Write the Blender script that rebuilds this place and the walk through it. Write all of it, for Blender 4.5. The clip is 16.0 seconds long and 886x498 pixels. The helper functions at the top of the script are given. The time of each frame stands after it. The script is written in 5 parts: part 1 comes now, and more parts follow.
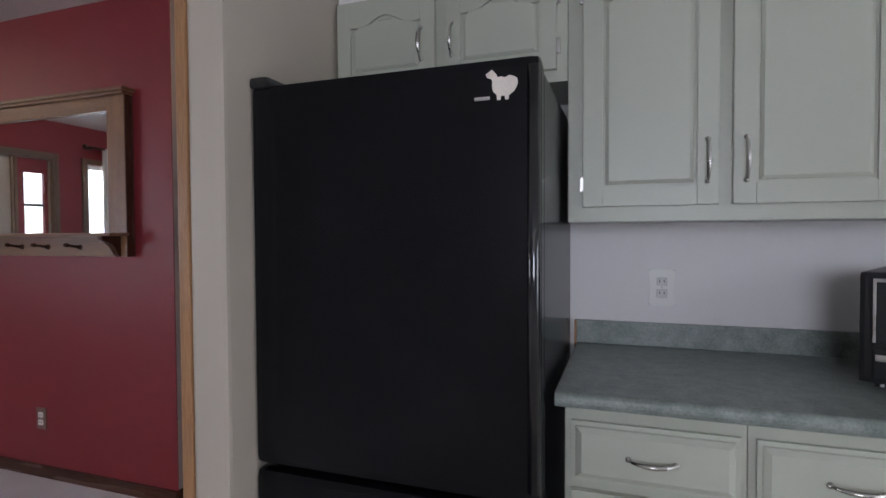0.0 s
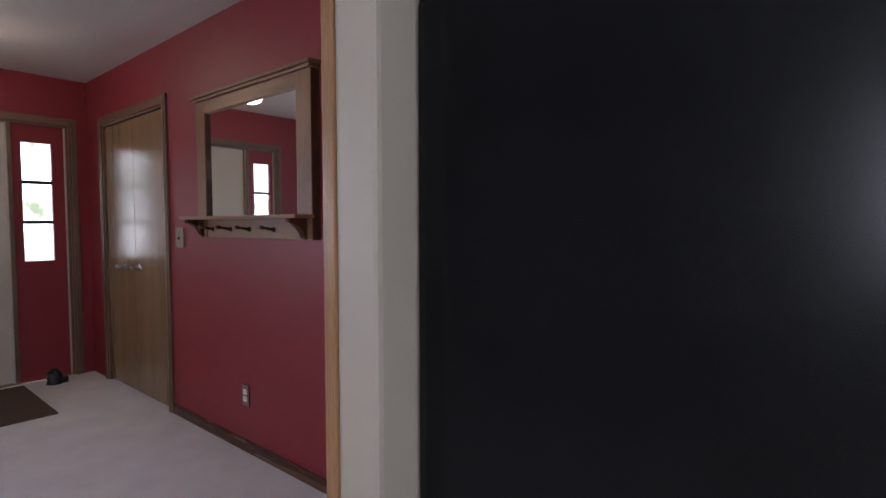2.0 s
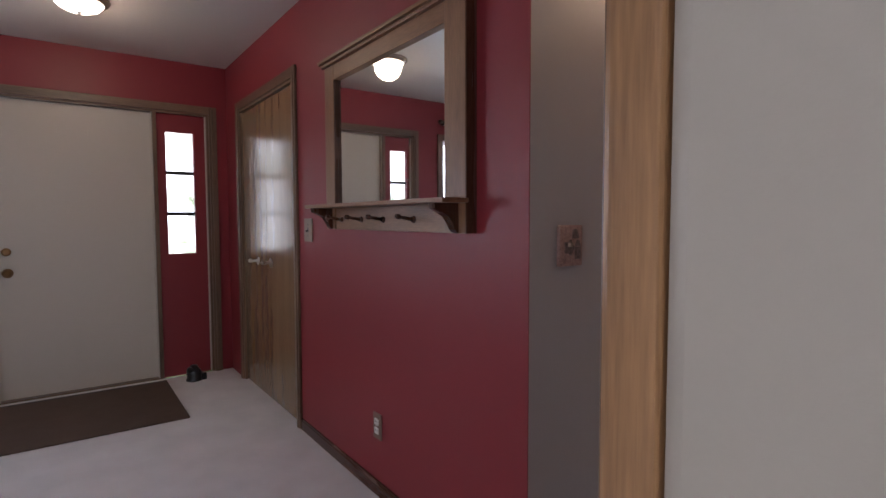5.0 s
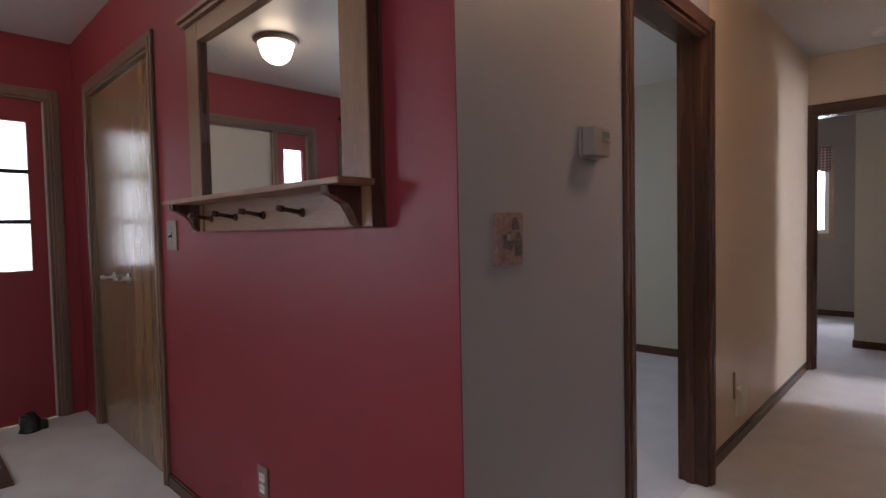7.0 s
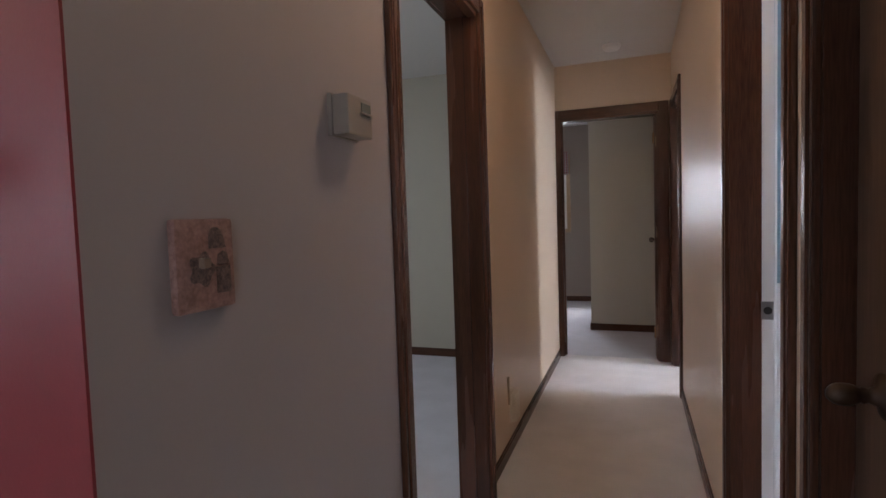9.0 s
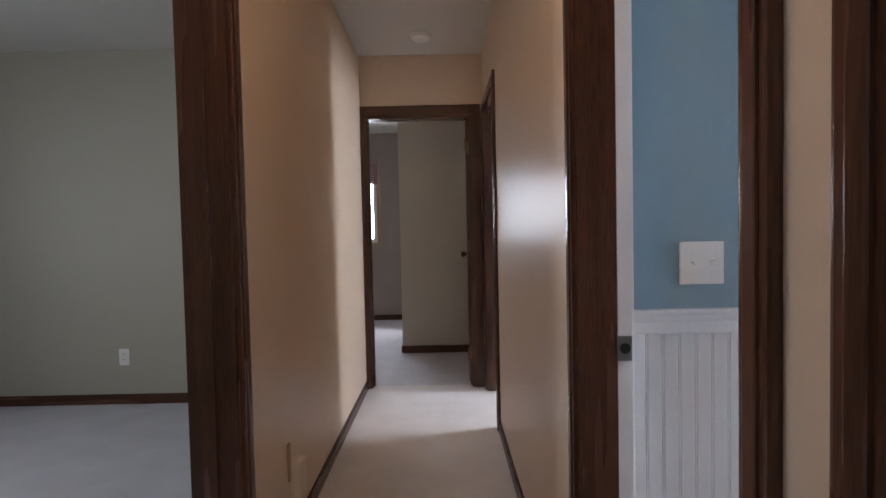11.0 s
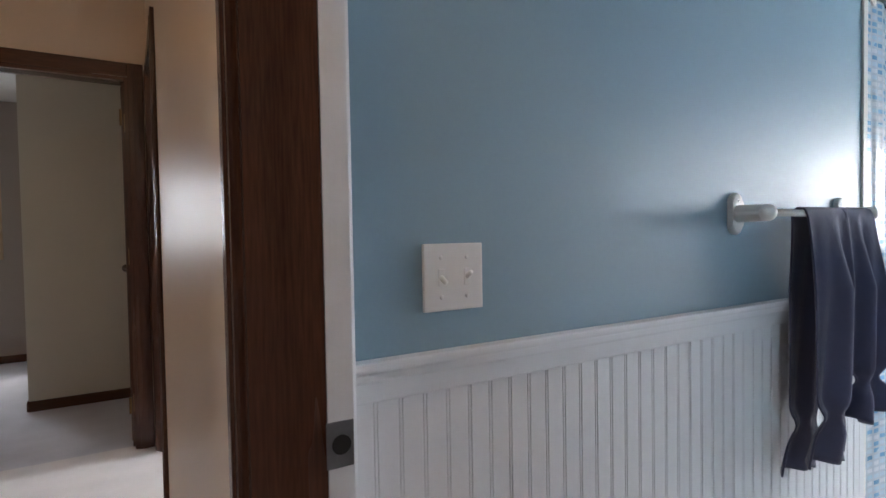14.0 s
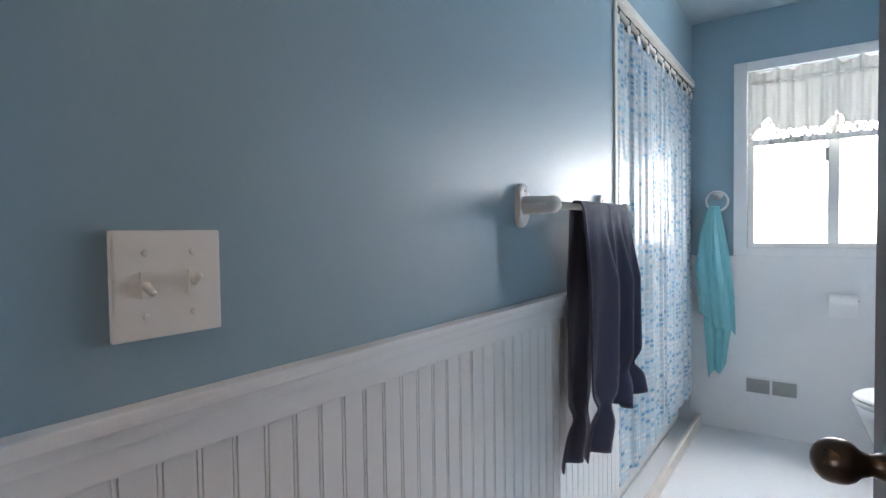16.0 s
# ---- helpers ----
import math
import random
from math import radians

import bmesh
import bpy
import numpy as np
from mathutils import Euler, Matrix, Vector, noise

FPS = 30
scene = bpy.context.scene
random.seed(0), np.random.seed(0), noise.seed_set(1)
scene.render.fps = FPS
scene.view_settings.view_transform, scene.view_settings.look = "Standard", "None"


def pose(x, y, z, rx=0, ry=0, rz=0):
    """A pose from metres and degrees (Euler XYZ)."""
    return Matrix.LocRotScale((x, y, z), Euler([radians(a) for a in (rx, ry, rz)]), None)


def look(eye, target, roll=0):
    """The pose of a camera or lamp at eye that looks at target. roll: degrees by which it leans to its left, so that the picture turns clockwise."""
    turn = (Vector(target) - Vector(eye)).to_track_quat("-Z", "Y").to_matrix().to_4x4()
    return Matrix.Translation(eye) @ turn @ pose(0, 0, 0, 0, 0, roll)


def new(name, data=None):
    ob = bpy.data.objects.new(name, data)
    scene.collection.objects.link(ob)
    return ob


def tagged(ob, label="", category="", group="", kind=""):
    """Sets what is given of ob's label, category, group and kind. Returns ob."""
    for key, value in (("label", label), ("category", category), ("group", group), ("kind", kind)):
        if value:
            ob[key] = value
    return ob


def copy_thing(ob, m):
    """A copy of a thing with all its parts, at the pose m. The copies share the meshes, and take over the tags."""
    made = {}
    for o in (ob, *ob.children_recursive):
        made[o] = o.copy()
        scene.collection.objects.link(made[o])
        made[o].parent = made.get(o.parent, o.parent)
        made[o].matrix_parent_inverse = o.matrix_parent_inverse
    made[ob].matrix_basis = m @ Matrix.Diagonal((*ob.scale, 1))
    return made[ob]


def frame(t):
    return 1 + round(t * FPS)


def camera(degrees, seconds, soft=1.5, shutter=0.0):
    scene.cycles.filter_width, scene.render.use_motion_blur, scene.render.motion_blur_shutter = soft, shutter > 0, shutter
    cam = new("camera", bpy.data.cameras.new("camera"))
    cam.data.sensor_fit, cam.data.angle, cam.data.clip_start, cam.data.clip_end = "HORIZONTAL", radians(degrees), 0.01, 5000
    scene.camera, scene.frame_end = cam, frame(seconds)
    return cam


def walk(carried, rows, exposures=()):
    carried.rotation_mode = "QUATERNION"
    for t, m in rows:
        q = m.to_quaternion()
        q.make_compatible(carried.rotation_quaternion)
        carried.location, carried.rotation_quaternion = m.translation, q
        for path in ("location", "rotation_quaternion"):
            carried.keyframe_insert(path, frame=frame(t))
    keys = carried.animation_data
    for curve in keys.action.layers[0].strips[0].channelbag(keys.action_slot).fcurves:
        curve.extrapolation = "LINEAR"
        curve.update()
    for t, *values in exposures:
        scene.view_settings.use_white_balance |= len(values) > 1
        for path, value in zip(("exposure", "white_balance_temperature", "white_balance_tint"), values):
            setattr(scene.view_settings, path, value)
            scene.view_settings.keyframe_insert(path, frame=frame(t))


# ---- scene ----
cam = camera(80.2, 16.0)
PATH = [
    (0, (2.015, -1.925, 1.282), (1.358, -0.037, 1.228), -0.3),
    (0.5, (1.958, -1.804, 1.279), (1.131, 0.016, 1.222), -0.2),
    (1, (1.883, -1.691, 1.273), (0.891, 0.045, 1.212), 0.1),
    (1.5, (1.825, -1.594, 1.261), (0.683, 0.046, 1.187), -0.2),
    (2, (1.750, -1.488, 1.256), (0.462, 0.040, 1.161), -0.1),
    (2.5, (1.648, -1.392, 1.256), (0.234, 0.017, 1.143), -0.3),
    (3, (1.538, -1.320, 1.271), (0.008, -0.038, 1.148), -0.2),
    (3.5, (1.425, -1.267, 1.290), (-0.193, -0.098, 1.162), 0.0),
    (6, (0.914, -0.977, 1.190), (-0.694, 0.211, 1.096), -0.5),
    (6.5, (0.834, -0.910, 1.183), (-0.684, 0.391, 1.106), -0.8),
    (7, (0.768, -0.844, 1.175), (-0.620, 0.595, 1.099), -1.2),
    (7.5, (0.706, -0.755, 1.185), (-0.519, 0.824, 1.100), -1.4),
    (8, (0.649, -0.673, 1.182), (-0.404, 1.026, 1.088), -1.5),
    (8.5, (0.596, -0.549, 1.177), (-0.272, 1.251, 1.078), -1.7),
    (9, (0.571, -0.401, 1.199), (-0.113, 1.476, 1.089), -1.9),
    (11.5, (0.548, 0.399, 1.160), (0.710, 2.391, 1.095), -1.1),
    (12, (0.575, 0.511, 1.163), (0.903, 2.483, 1.113), -1.1),
    (12.5, (0.604, 0.613, 1.155), (1.103, 2.549, 1.111), -1.1),
    (13, (0.641, 0.691, 1.145), (1.319, 2.573, 1.107), -1.0),
    (13.5, (0.696, 0.776, 1.141), (1.550, 2.584, 1.093), -1.1),
    (14, (0.742, 0.844, 1.138), (1.767, 2.560, 1.081), -1.0),
    (14.5, (0.779, 0.896, 1.136), (1.985, 2.490, 1.060), -0.4),
    (15, (0.824, 0.926, 1.126), (2.177, 2.397, 1.077), -1.0),
    (15.5, (0.869, 0.970, 1.124), (2.371, 2.289, 1.067), -0.9),
    (16, (0.907, 1.016, 1.118), (2.538, 2.172, 1.053), -0.8),
]
walk(cam, [(t, look(eye, target, roll)) for t, eye, target, roll in PATH], [(0, 0.05, 6100, 18), (3.5, 0.05, 6000, 20), (6, 0.05, 6150, 18), (9, 0.16, 6150, 15), (12, 0.15, 6200, 13), (14, 0.04, 6450, 12), (16, -0.02, 6500, 12)])

# ---- daylight and exposure ----
scene.view_settings.exposure = 0.0
world = bpy.data.worlds.new("sky")
scene.world = world
world.use_nodes = True
wn = world.node_tree.nodes
sky = wn.new("ShaderNodeTexSky")
sky.sky_type, sky.sun_disc = "NISHITA", False
sky.sun_elevation, sky.sun_rotation = radians(50), radians(200)
world.node_tree.links.new(sky.outputs[0], wn["Background"].inputs[0])
wn["Background"].inputs[1].default_value = 0.12
sun = new("sun", bpy.data.lights.new("sun", "SUN"))
sun.data.energy, sun.data.angle, sun.data.color = 1.0, radians(12), (1, 0.96, 0.9)
sun.matrix_world = look((0, 0, 30), (6, -12, 12))


def window_light(name, x, y, z, nx, ny, w, h, watts, colour=(0.86, 0.93, 1.0)):
    """Sky light that comes in through a window's opening."""
    lamp = new(name, bpy.data.lights.new(name, "AREA"))
    lamp.data.shape, lamp.data.size, lamp.data.size_y = "RECTANGLE", w, h
    lamp.data.energy, lamp.data.color = watts, colour
    lamp.matrix_world = look((x, y, z), (x + nx, y + ny, z))
    return lamp


def bulb(name, x, y, z, watts, colour, radius=0.05):
    lamp = new(name, bpy.data.lights.new(name, "POINT"))
    lamp.data.energy, lamp.data.color, lamp.data.shadow_soft_size = watts, colour, radius
    lamp.location = (x, y, z)
    return lamp


window_light("bath_daylight", 4.33, 0.945, 1.48, -1, 0, 0.72, 0.90, 106, (0.96, 0.965, 1.0))
window_light("living_daylight", -3.60, -3.01, 1.40, 1, 0, 1.45, 1.25, 39)
window_light("kitchen_daylight", 4.62, -1.55, 1.05, -1, 0, 1.2, 1.95, 13)
# Fill from an assumed, unseen back window, placed to light the kitchen fronts.
window_light("assumed_kitchen_back_fill", 2.35, -4.62, 1.5, 0, 1, 1.1, 1.0, 42)
window_light("bedroom_daylight", -3.45, 1.5, 1.45, 1, 0, 1.1, 1.0, 27)
window_light("end_room_daylight", -0.80, 7.32, 1.5, 0, -1, 0.95, 0.9, 26)
window_light("side_room_daylight", 3.32, 3.78, 1.45, -1, 0, 0.42, 1.05, 62)
bulb("foyer_bulb", -2.43, -0.990, 2.380, 8.5, (1.0, 0.76, 0.50), 0.1)
bulb("hall_bulb", 0.43, 1.05, 2.36, 13, (1.0, 0.69, 0.40), 0.1)

# ---- materials ----


def surface(name, colour, rough=0.5, var=0.06, big=1.5, fine=80, bump=0.1, metal=0.0, stretch=(1, 1, 1), spec=0.5, dark=None, coat=0.0, emit=0.0):
    m = bpy.data.materials.new(name)
    m.use_nodes = True
    nt, nodes = m.node_tree, m.node_tree.nodes
    b = nodes["Principled BSDF"]
    coord, mapping = nodes.new("ShaderNodeTexCoord"), nodes.new("ShaderNodeMapping")
    mapping.inputs["Scale"].default_value = stretch
    nt.links.new(coord.outputs["Object"], mapping.inputs[0])
    n1, n2 = nodes.new("ShaderNodeTexNoise"), nodes.new("ShaderNodeTexNoise")
    n1.inputs["Scale"].default_value, n1.inputs["Detail"].default_value = big, 3
    n2.inputs["Scale"].default_value, n2.inputs["Detail"].default_value = fine, 3
    for n in (n1, n2):
        nt.links.new(mapping.outputs[0], n.inputs["Vector"])
    low = dark if dark else tuple(c * (1 - var) for c in colour)
    high = tuple(min(1, c * (1 + var)) for c in colour)
    mean = nodes.new("ShaderNodeMath")
    mean.operation = "MULTIPLY_ADD"
    mean.inputs[1].default_value = 0.45
    half = nodes.new("ShaderNodeMath")
    half.operation = "MULTIPLY"
    half.inputs[1].default_value = 0.55
    nt.links.new(n1.outputs[0], half.inputs[0])
    nt.links.new(n2.outputs[0], mean.inputs[0])
    nt.links.new(half.outputs[0], mean.inputs[2])
    if dark:
        ramp = nodes.new("ShaderNodeValToRGB")
        ramp.color_ramp.elements[0].position, ramp.color_ramp.elements[1].position = 0.35, 0.65
        ramp.color_ramp.elements[0].color, ramp.color_ramp.elements[1].color = (*low, 1), (*high, 1)
        nt.links.new(mean.outputs[0], ramp.inputs[0])
        nt.links.new(ramp.outputs[0], b.inputs["Base Color"])
    else:
        blend = nodes.new("ShaderNodeMix")
        blend.data_type = "RGBA"
        blend.inputs[6].default_value, blend.inputs[7].default_value = (*low, 1), (*high, 1)
        nt.links.new(mean.outputs[0], blend.inputs[0])
        nt.links.new(blend.outputs[2], b.inputs["Base Color"])
    b.inputs["Roughness"].default_value = rough
    if var >= 0.1:
        rr = nodes.new("ShaderNodeMapRange")
        rr.inputs["To Min"].default_value, rr.inputs["To Max"].default_value = max(0.02, rough - 0.08), min(1, rough + 0.08)
        nt.links.new(n1.outputs[0], rr.inputs[0])
        nt.links.new(rr.outputs[0], b.inputs["Roughness"])
    b.inputs["Metallic"].default_value, b.inputs["Specular IOR Level"].default_value = metal, spec
    b.inputs["Coat Weight"].default_value = coat
    b.inputs["Coat Roughness"].default_value = 0.12
    if bump:
        bp = nodes.new("ShaderNodeBump")
        bp.inputs["Strength"].default_value, bp.inputs["Distance"].default_value = bump, 0.004
        nt.links.new(n2.outputs[0], bp.inputs["Height"])
        nt.links.new(bp.outputs[0], b.inputs["Normal"])
    if emit:
        b.inputs["Emission Color"].default_value, b.inputs["Emission Strength"].default_value = (*colour, 1), emit
    return m


RED = surface("red_wall_paint", (0.225, 0.024, 0.031), 0.44, 0.05, 0.8, 160, 0.05, spec=0.4)
GREY = surface("greige_wall_paint", (0.355, 0.305, 0.29), 0.40, 0.03, 0.8, 160, 0.05, spec=0.3)
WHITE = surface("kitchen_white_wall_paint", (0.74, 0.71, 0.70), 0.5, 0.03, 0.8, 150, 0.08)
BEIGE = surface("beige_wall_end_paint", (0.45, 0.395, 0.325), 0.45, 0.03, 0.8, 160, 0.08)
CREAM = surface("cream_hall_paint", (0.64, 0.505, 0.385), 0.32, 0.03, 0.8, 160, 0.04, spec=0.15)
SAGEWALL = surface("pale_green_bedroom_paint", (0.385, 0.355, 0.285), 0.55, 0.03, 0.8, 150, 0.07)
TAUPE = surface("taupe_bedroom_paint", (0.29, 0.25, 0.225), 0.5, 0.03, 0.8, 150, 0.07)
LIGHTGREY = surface("light_grey_bedroom_paint", (0.50, 0.465, 0.40), 0.5, 0.03, 0.8, 150, 0.07)
BLUE = surface("sky_blue_bathroom_paint", (0.235, 0.345, 0.41), 0.44, 0.04, 0.8, 150, 0.03, spec=0.42, coat=0.15)
CEIL = surface("white_ceiling_paint", (0.62, 0.60, 0.57), 0.42, 0.03, 0.8, 120, 0.12)
PALEBLUE = surface("pale_blue_ceiling_paint", (0.40, 0.50, 0.56), 0.45, 0.03, 0.8, 120, 0.1)
GLOSSWHITE = surface("white_gloss_trim_paint", (0.80, 0.80, 0.81), 0.24, 0.02, 1.5, 120, 0.04)
CARPET = surface("beige_carpet", (0.79, 0.76, 0.765), 0.95, 0.24, 5.0, 420, 0.9, spec=0.1)
CARPETBLUE = surface("pale_bedroom_carpet", (0.66, 0.65, 0.70), 0.95, 0.24, 5.0, 420, 0.9, spec=0.1)
VINYL = surface("kitchen_vinyl", (0.42, 0.38, 0.33), 0.4, 0.1, 4, 60, 0.05)
BATHFLOOR = surface("white_bath_vinyl", (0.74, 0.75, 0.76), 0.3, 0.03, 3, 40, 0.04)
DARKWOOD = surface("dark_stained_trim_wood", (0.080, 0.032, 0.018), 0.26, 0.3, 1.2, 18, 0.04, stretch=(14, 14, 0.9), dark=(0.040, 0.017, 0.010), spec=0.4)
DARKWOODX = surface("dark_stained_rail_wood", (0.080, 0.032, 0.018), 0.26, 0.3, 1.2, 18, 0.04, stretch=(0.9, 14, 14), dark=(0.040, 0.017, 0.010), spec=0.4)
OAK = surface("honey_oak_trim", (0.36, 0.19, 0.085), 0.35, 0.2, 1.2, 18, 0.15, stretch=(14, 14, 0.9), dark=(0.22, 0.11, 0.05))
TANWOOD = surface("tan_foyer_casing_wood", (0.165, 0.098, 0.058), 0.38, 0.25, 1.2, 18, 0.15, stretch=(14, 14, 0.9), dark=(0.09, 0.054, 0.034))
TANWOODX = surface("tan_foyer_header_wood", (0.165, 0.098, 0.058), 0.38, 0.25, 1.2, 18, 0.15, stretch=(0.9, 14, 14), dark=(0.09, 0.054, 0.034))
CLOSETWOOD = surface("varnished_closet_veneer", (0.20, 0.122, 0.060), 0.2, 0.25, 1.0, 14, 0.03, stretch=(9, 9, 0.6), dark=(0.162, 0.098, 0.048), coat=0.4)
MIRRORWOOD = surface("walnut_mirror_frame_wood", (0.22, 0.108, 0.054), 0.36, 0.2, 1.2, 16, 0.06, stretch=(14, 14, 1.2), dark=(0.15, 0.074, 0.038), spec=0.35)
MIRRORWOODX = surface("walnut_mirror_rail_wood", (0.22, 0.108, 0.054), 0.36, 0.2, 1.2, 16, 0.06, stretch=(1.2, 14, 14), dark=(0.15, 0.074, 0.038), spec=0.35)
SAGE = surface("sage_green_cabinet_paint", (0.42, 0.43, 0.355), 0.38, 0.04, 1.2, 90, 0.06)
LAMINATE = surface("green_speckled_laminate", (0.205, 0.228, 0.208), 0.34, 0.35, 22, 140, 0.0, dark=(0.135, 0.157, 0.142))
BLACK = surface("black_fridge_enamel", (0.0045, 0.0045, 0.0058), 0.24, 0.05, 2, 300, 0.0, spec=0.20)
BLACKGLOSS = surface("black_gloss_moulding", (0.006, 0.006, 0.008), 0.14, 0.05, 2, 300, 0.0, spec=0.9)
BLACKPLASTIC = surface("black_plastic", (0.015, 0.015, 0.016), 0.35, 0.1, 4, 120, 0.03)
NICKEL = surface("brushed_nickel", (0.55, 0.53, 0.50), 0.28, 0.1, 10, 120, 0.02, metal=1)
DARKBRONZE = surface("dark_bronze", (0.09, 0.065, 0.05), 0.3, 0.2, 10, 80, 0.03, metal=0.9)
BRASS = surface("aged_brass", (0.26, 0.155, 0.07), 0.32, 0.2, 10, 80, 0.03, metal=1)
PLASTICWHITE = surface("white_plastic", (0.78, 0.76, 0.73), 0.35, 0.02, 6, 90, 0.02)
DOORWHITE = surface("off_white_entry_door_paint", (0.50, 0.445, 0.375), 0.42, 0.03, 1.0, 120, 0.06)

CLOSETWOOD.node_tree.nodes["Principled BSDF"].inputs["Coat Roughness"].default_value = 0.24


def glass(name, tint=(1, 1, 1)):
    m = bpy.data.materials.new(name)
    m.use_nodes = True
    b = m.node_tree.nodes["Principled BSDF"]
    b.inputs["Base Color"].default_value = (*tint, 1)
    b.inputs["Transmission Weight"].default_value, b.inputs["Roughness"].default_value, b.inputs["IOR"].default_value = 1, 0.0, 1.45
    return m


GLASS = glass("window_glass")
SILVER = surface("mirror_silver", (0.86, 0.88, 0.87), 0.02, 0.0, 1, 10, 0, metal=1)


def outdoors(name, strength):
    """Hazy bright garden seen through a window: white sky above, pale leaves below."""
    m = bpy.data.materials.new(name)
    m.use_nodes = True
    nt, nodes = m.node_tree, m.node_tree.nodes
    nodes.remove(nodes["Principled BSDF"])
    e, coord = nodes.new("ShaderNodeEmission"), nodes.new("ShaderNodeTexCoord")
    n = nodes.new("ShaderNodeTexNoise")
    n.inputs["Scale"].default_value, n.inputs["Detail"].default_value = 2.2, 8
    ramp = nodes.new("ShaderNodeValToRGB")
    ramp.color_ramp.elements[0].position, ramp.color_ramp.elements[1].position = 0.34, 0.56
    ramp.color_ramp.elements[0].color, ramp.color_ramp.elements[1].color = (0.22, 0.26, 0.17, 1), (0.95, 0.97, 1.0, 1)
    nt.links.new(coord.outputs["Object"], n.inputs["Vector"])
    nt.links.new(n.outputs[0], ramp.inputs[0])
    nt.links.new(ramp.outputs[0], e.inputs[0])
    e.inputs[1].default_value = strength
    nt.links.new(e.outputs[0], nodes["Material Output"].inputs[0])
    return m


OUTDOORS = outdoors("garden_haze", 3.2)

# ---- building helpers ----


def block(bm, x0, y0, z0, x1, y1, z1, bevel=0.0, mi=0):
    """A box between two corners, its edges rounded by bevel."""
    x0, x1 = min(x0, x1), max(x0, x1)
    y0, y1 = min(y0, y1), max(y0, y1)
    z0, z1 = min(z0, z1), max(z0, z1)
    r = bmesh.ops.create_cube(bm, size=1)["verts"]
    for v in r:
        v.co = Vector(((x0 + x1) / 2 + v.co.x * (x1 - x0), (y0 + y1) / 2 + v.co.y * (y1 - y0), (z0 + z1) / 2 + v.co.z * (z1 - z0)))
    faces = {f for v in r for f in v.link_faces}
    for f in faces:
        f.material_index = mi
    if bevel:
        edges = {e for v in r for e in v.link_edges}
        bmesh.ops.bevel(bm, geom=list(edges), offset=bevel, segments=2, affect="EDGES", profile=0.7)
    return bm


def box(*ext, bevel=0.0):
    return block(bmesh.new(), *ext, bevel=bevel)


def rod(bm, a, b, r0, r1=None, seg=16, caps=True):
    """A round bar from a to b."""
    a, b = Vector(a), Vector(b)
    d = b - a
    m = Matrix.Translation((a + b) / 2) @ d.to_track_quat("Z", "Y").to_matrix().to_4x4()
    bmesh.ops.create_cone(bm, cap_ends=caps, segments=seg, radius1=r0, radius2=r0 if r1 is None else r1, depth=d.length, matrix=m)
    return bm


def lathe(profile, seg=24, axis="Z", at=(0, 0, 0)):
    """A turned shape from (radius, height) pairs."""
    bm = bmesh.new()
    rings = []
    for r, h in profile:
        ring = []
        for k in range(seg):
            a = 2 * math.pi * k / seg
            p = (r * math.cos(a), r * math.sin(a), h)
            p = {"Z": p, "X": (p[2], p[0], p[1]), "Y": (p[0], p[2], p[1])}[axis]
            ring.append(bm.verts.new(Vector(p) + Vector(at)))
        rings.append(ring)
    for r0, r1 in zip(rings, rings[1:]):
        for k in range(seg):
            bm.faces.new((r0[k], r0[(k + 1) % seg], r1[(k + 1) % seg], r1[k]))
    bm.faces.new(rings[0][::-1])
    bm.faces.new(rings[-1])
    bmesh.ops.remove_doubles(bm, verts=bm.verts, dist=1e-6)
    bmesh.ops.recalc_face_normals(bm, faces=bm.faces)
    return bm


def part(name, bm, material, parent=None, label="", smooth=False):
    """Links a bmesh as one mesh object under a thing or a part."""
    me = bpy.data.meshes.new(name)
    bm.to_mesh(me)
    bm.free()
    for m in material if isinstance(material, (list, tuple)) else (material,):
        me.materials.append(m)
    for p in me.polygons:
        p.use_smooth = smooth
    ob = new(name, me)
    ob.parent = parent
    return tagged(ob, label)


def thing(name, label, category, x=0, y=0, z=0, rz=0, group=""):
    ob = new(name)
    ob.empty_display_size = 0.05
    ob.matrix_basis = pose(x, y, z, 0, 0, rz)
    return tagged(ob, label, category, group)


def setting(name, bm, material, label, category):
    return tagged(part(name, bm, material), label, category, kind="structure")


def wall_x(name, x0, x1, y0, y1, z0, z1, holes, material, label):
    """A wall that runs along y between the faces x0 and x1; holes are (y0, y1, z0, z1)."""
    bm, y = bmesh.new(), y0
    for a, b, c, d in sorted(holes):
        if a > y:
            block(bm, x0, y, z0, x1, a, z1)
        if c > z0:
            block(bm, x0, a, z0, x1, b, c)
        if d < z1:
            block(bm, x0, a, d, x1, b, z1)
        y = b
    if y < y1:
        block(bm, x0, y, z0, x1, y1, z1)
    return setting(name, bm, material, label, "wall")


def wall_y(name, y0, y1, x0, x1, z0, z1, holes, material, label):
    """A wall that runs along x between the faces y0 and y1; holes are (x0, x1, z0, z1)."""
    bm, x = bmesh.new(), x0
    for a, b, c, d in sorted(holes):
        if a > x:
            block(bm, x, y0, z0, a, y1, z1)
        if c > z0:
            block(bm, a, y0, z0, b, y1, c)
        if d < z1:
            block(bm, a, y0, d, b, y1, z1)
        x = b
    if x < x1:
        block(bm, x, y0, z0, x1, y1, z1)
    return setting(name, bm, material, label, "wall")


H, HB = 2.44, 2.27          # ceiling heights: house, bathroom
HALL_R, BATH_L = 0.855, 0.975
BATH_N, WIN_X = 1.535, 4.20

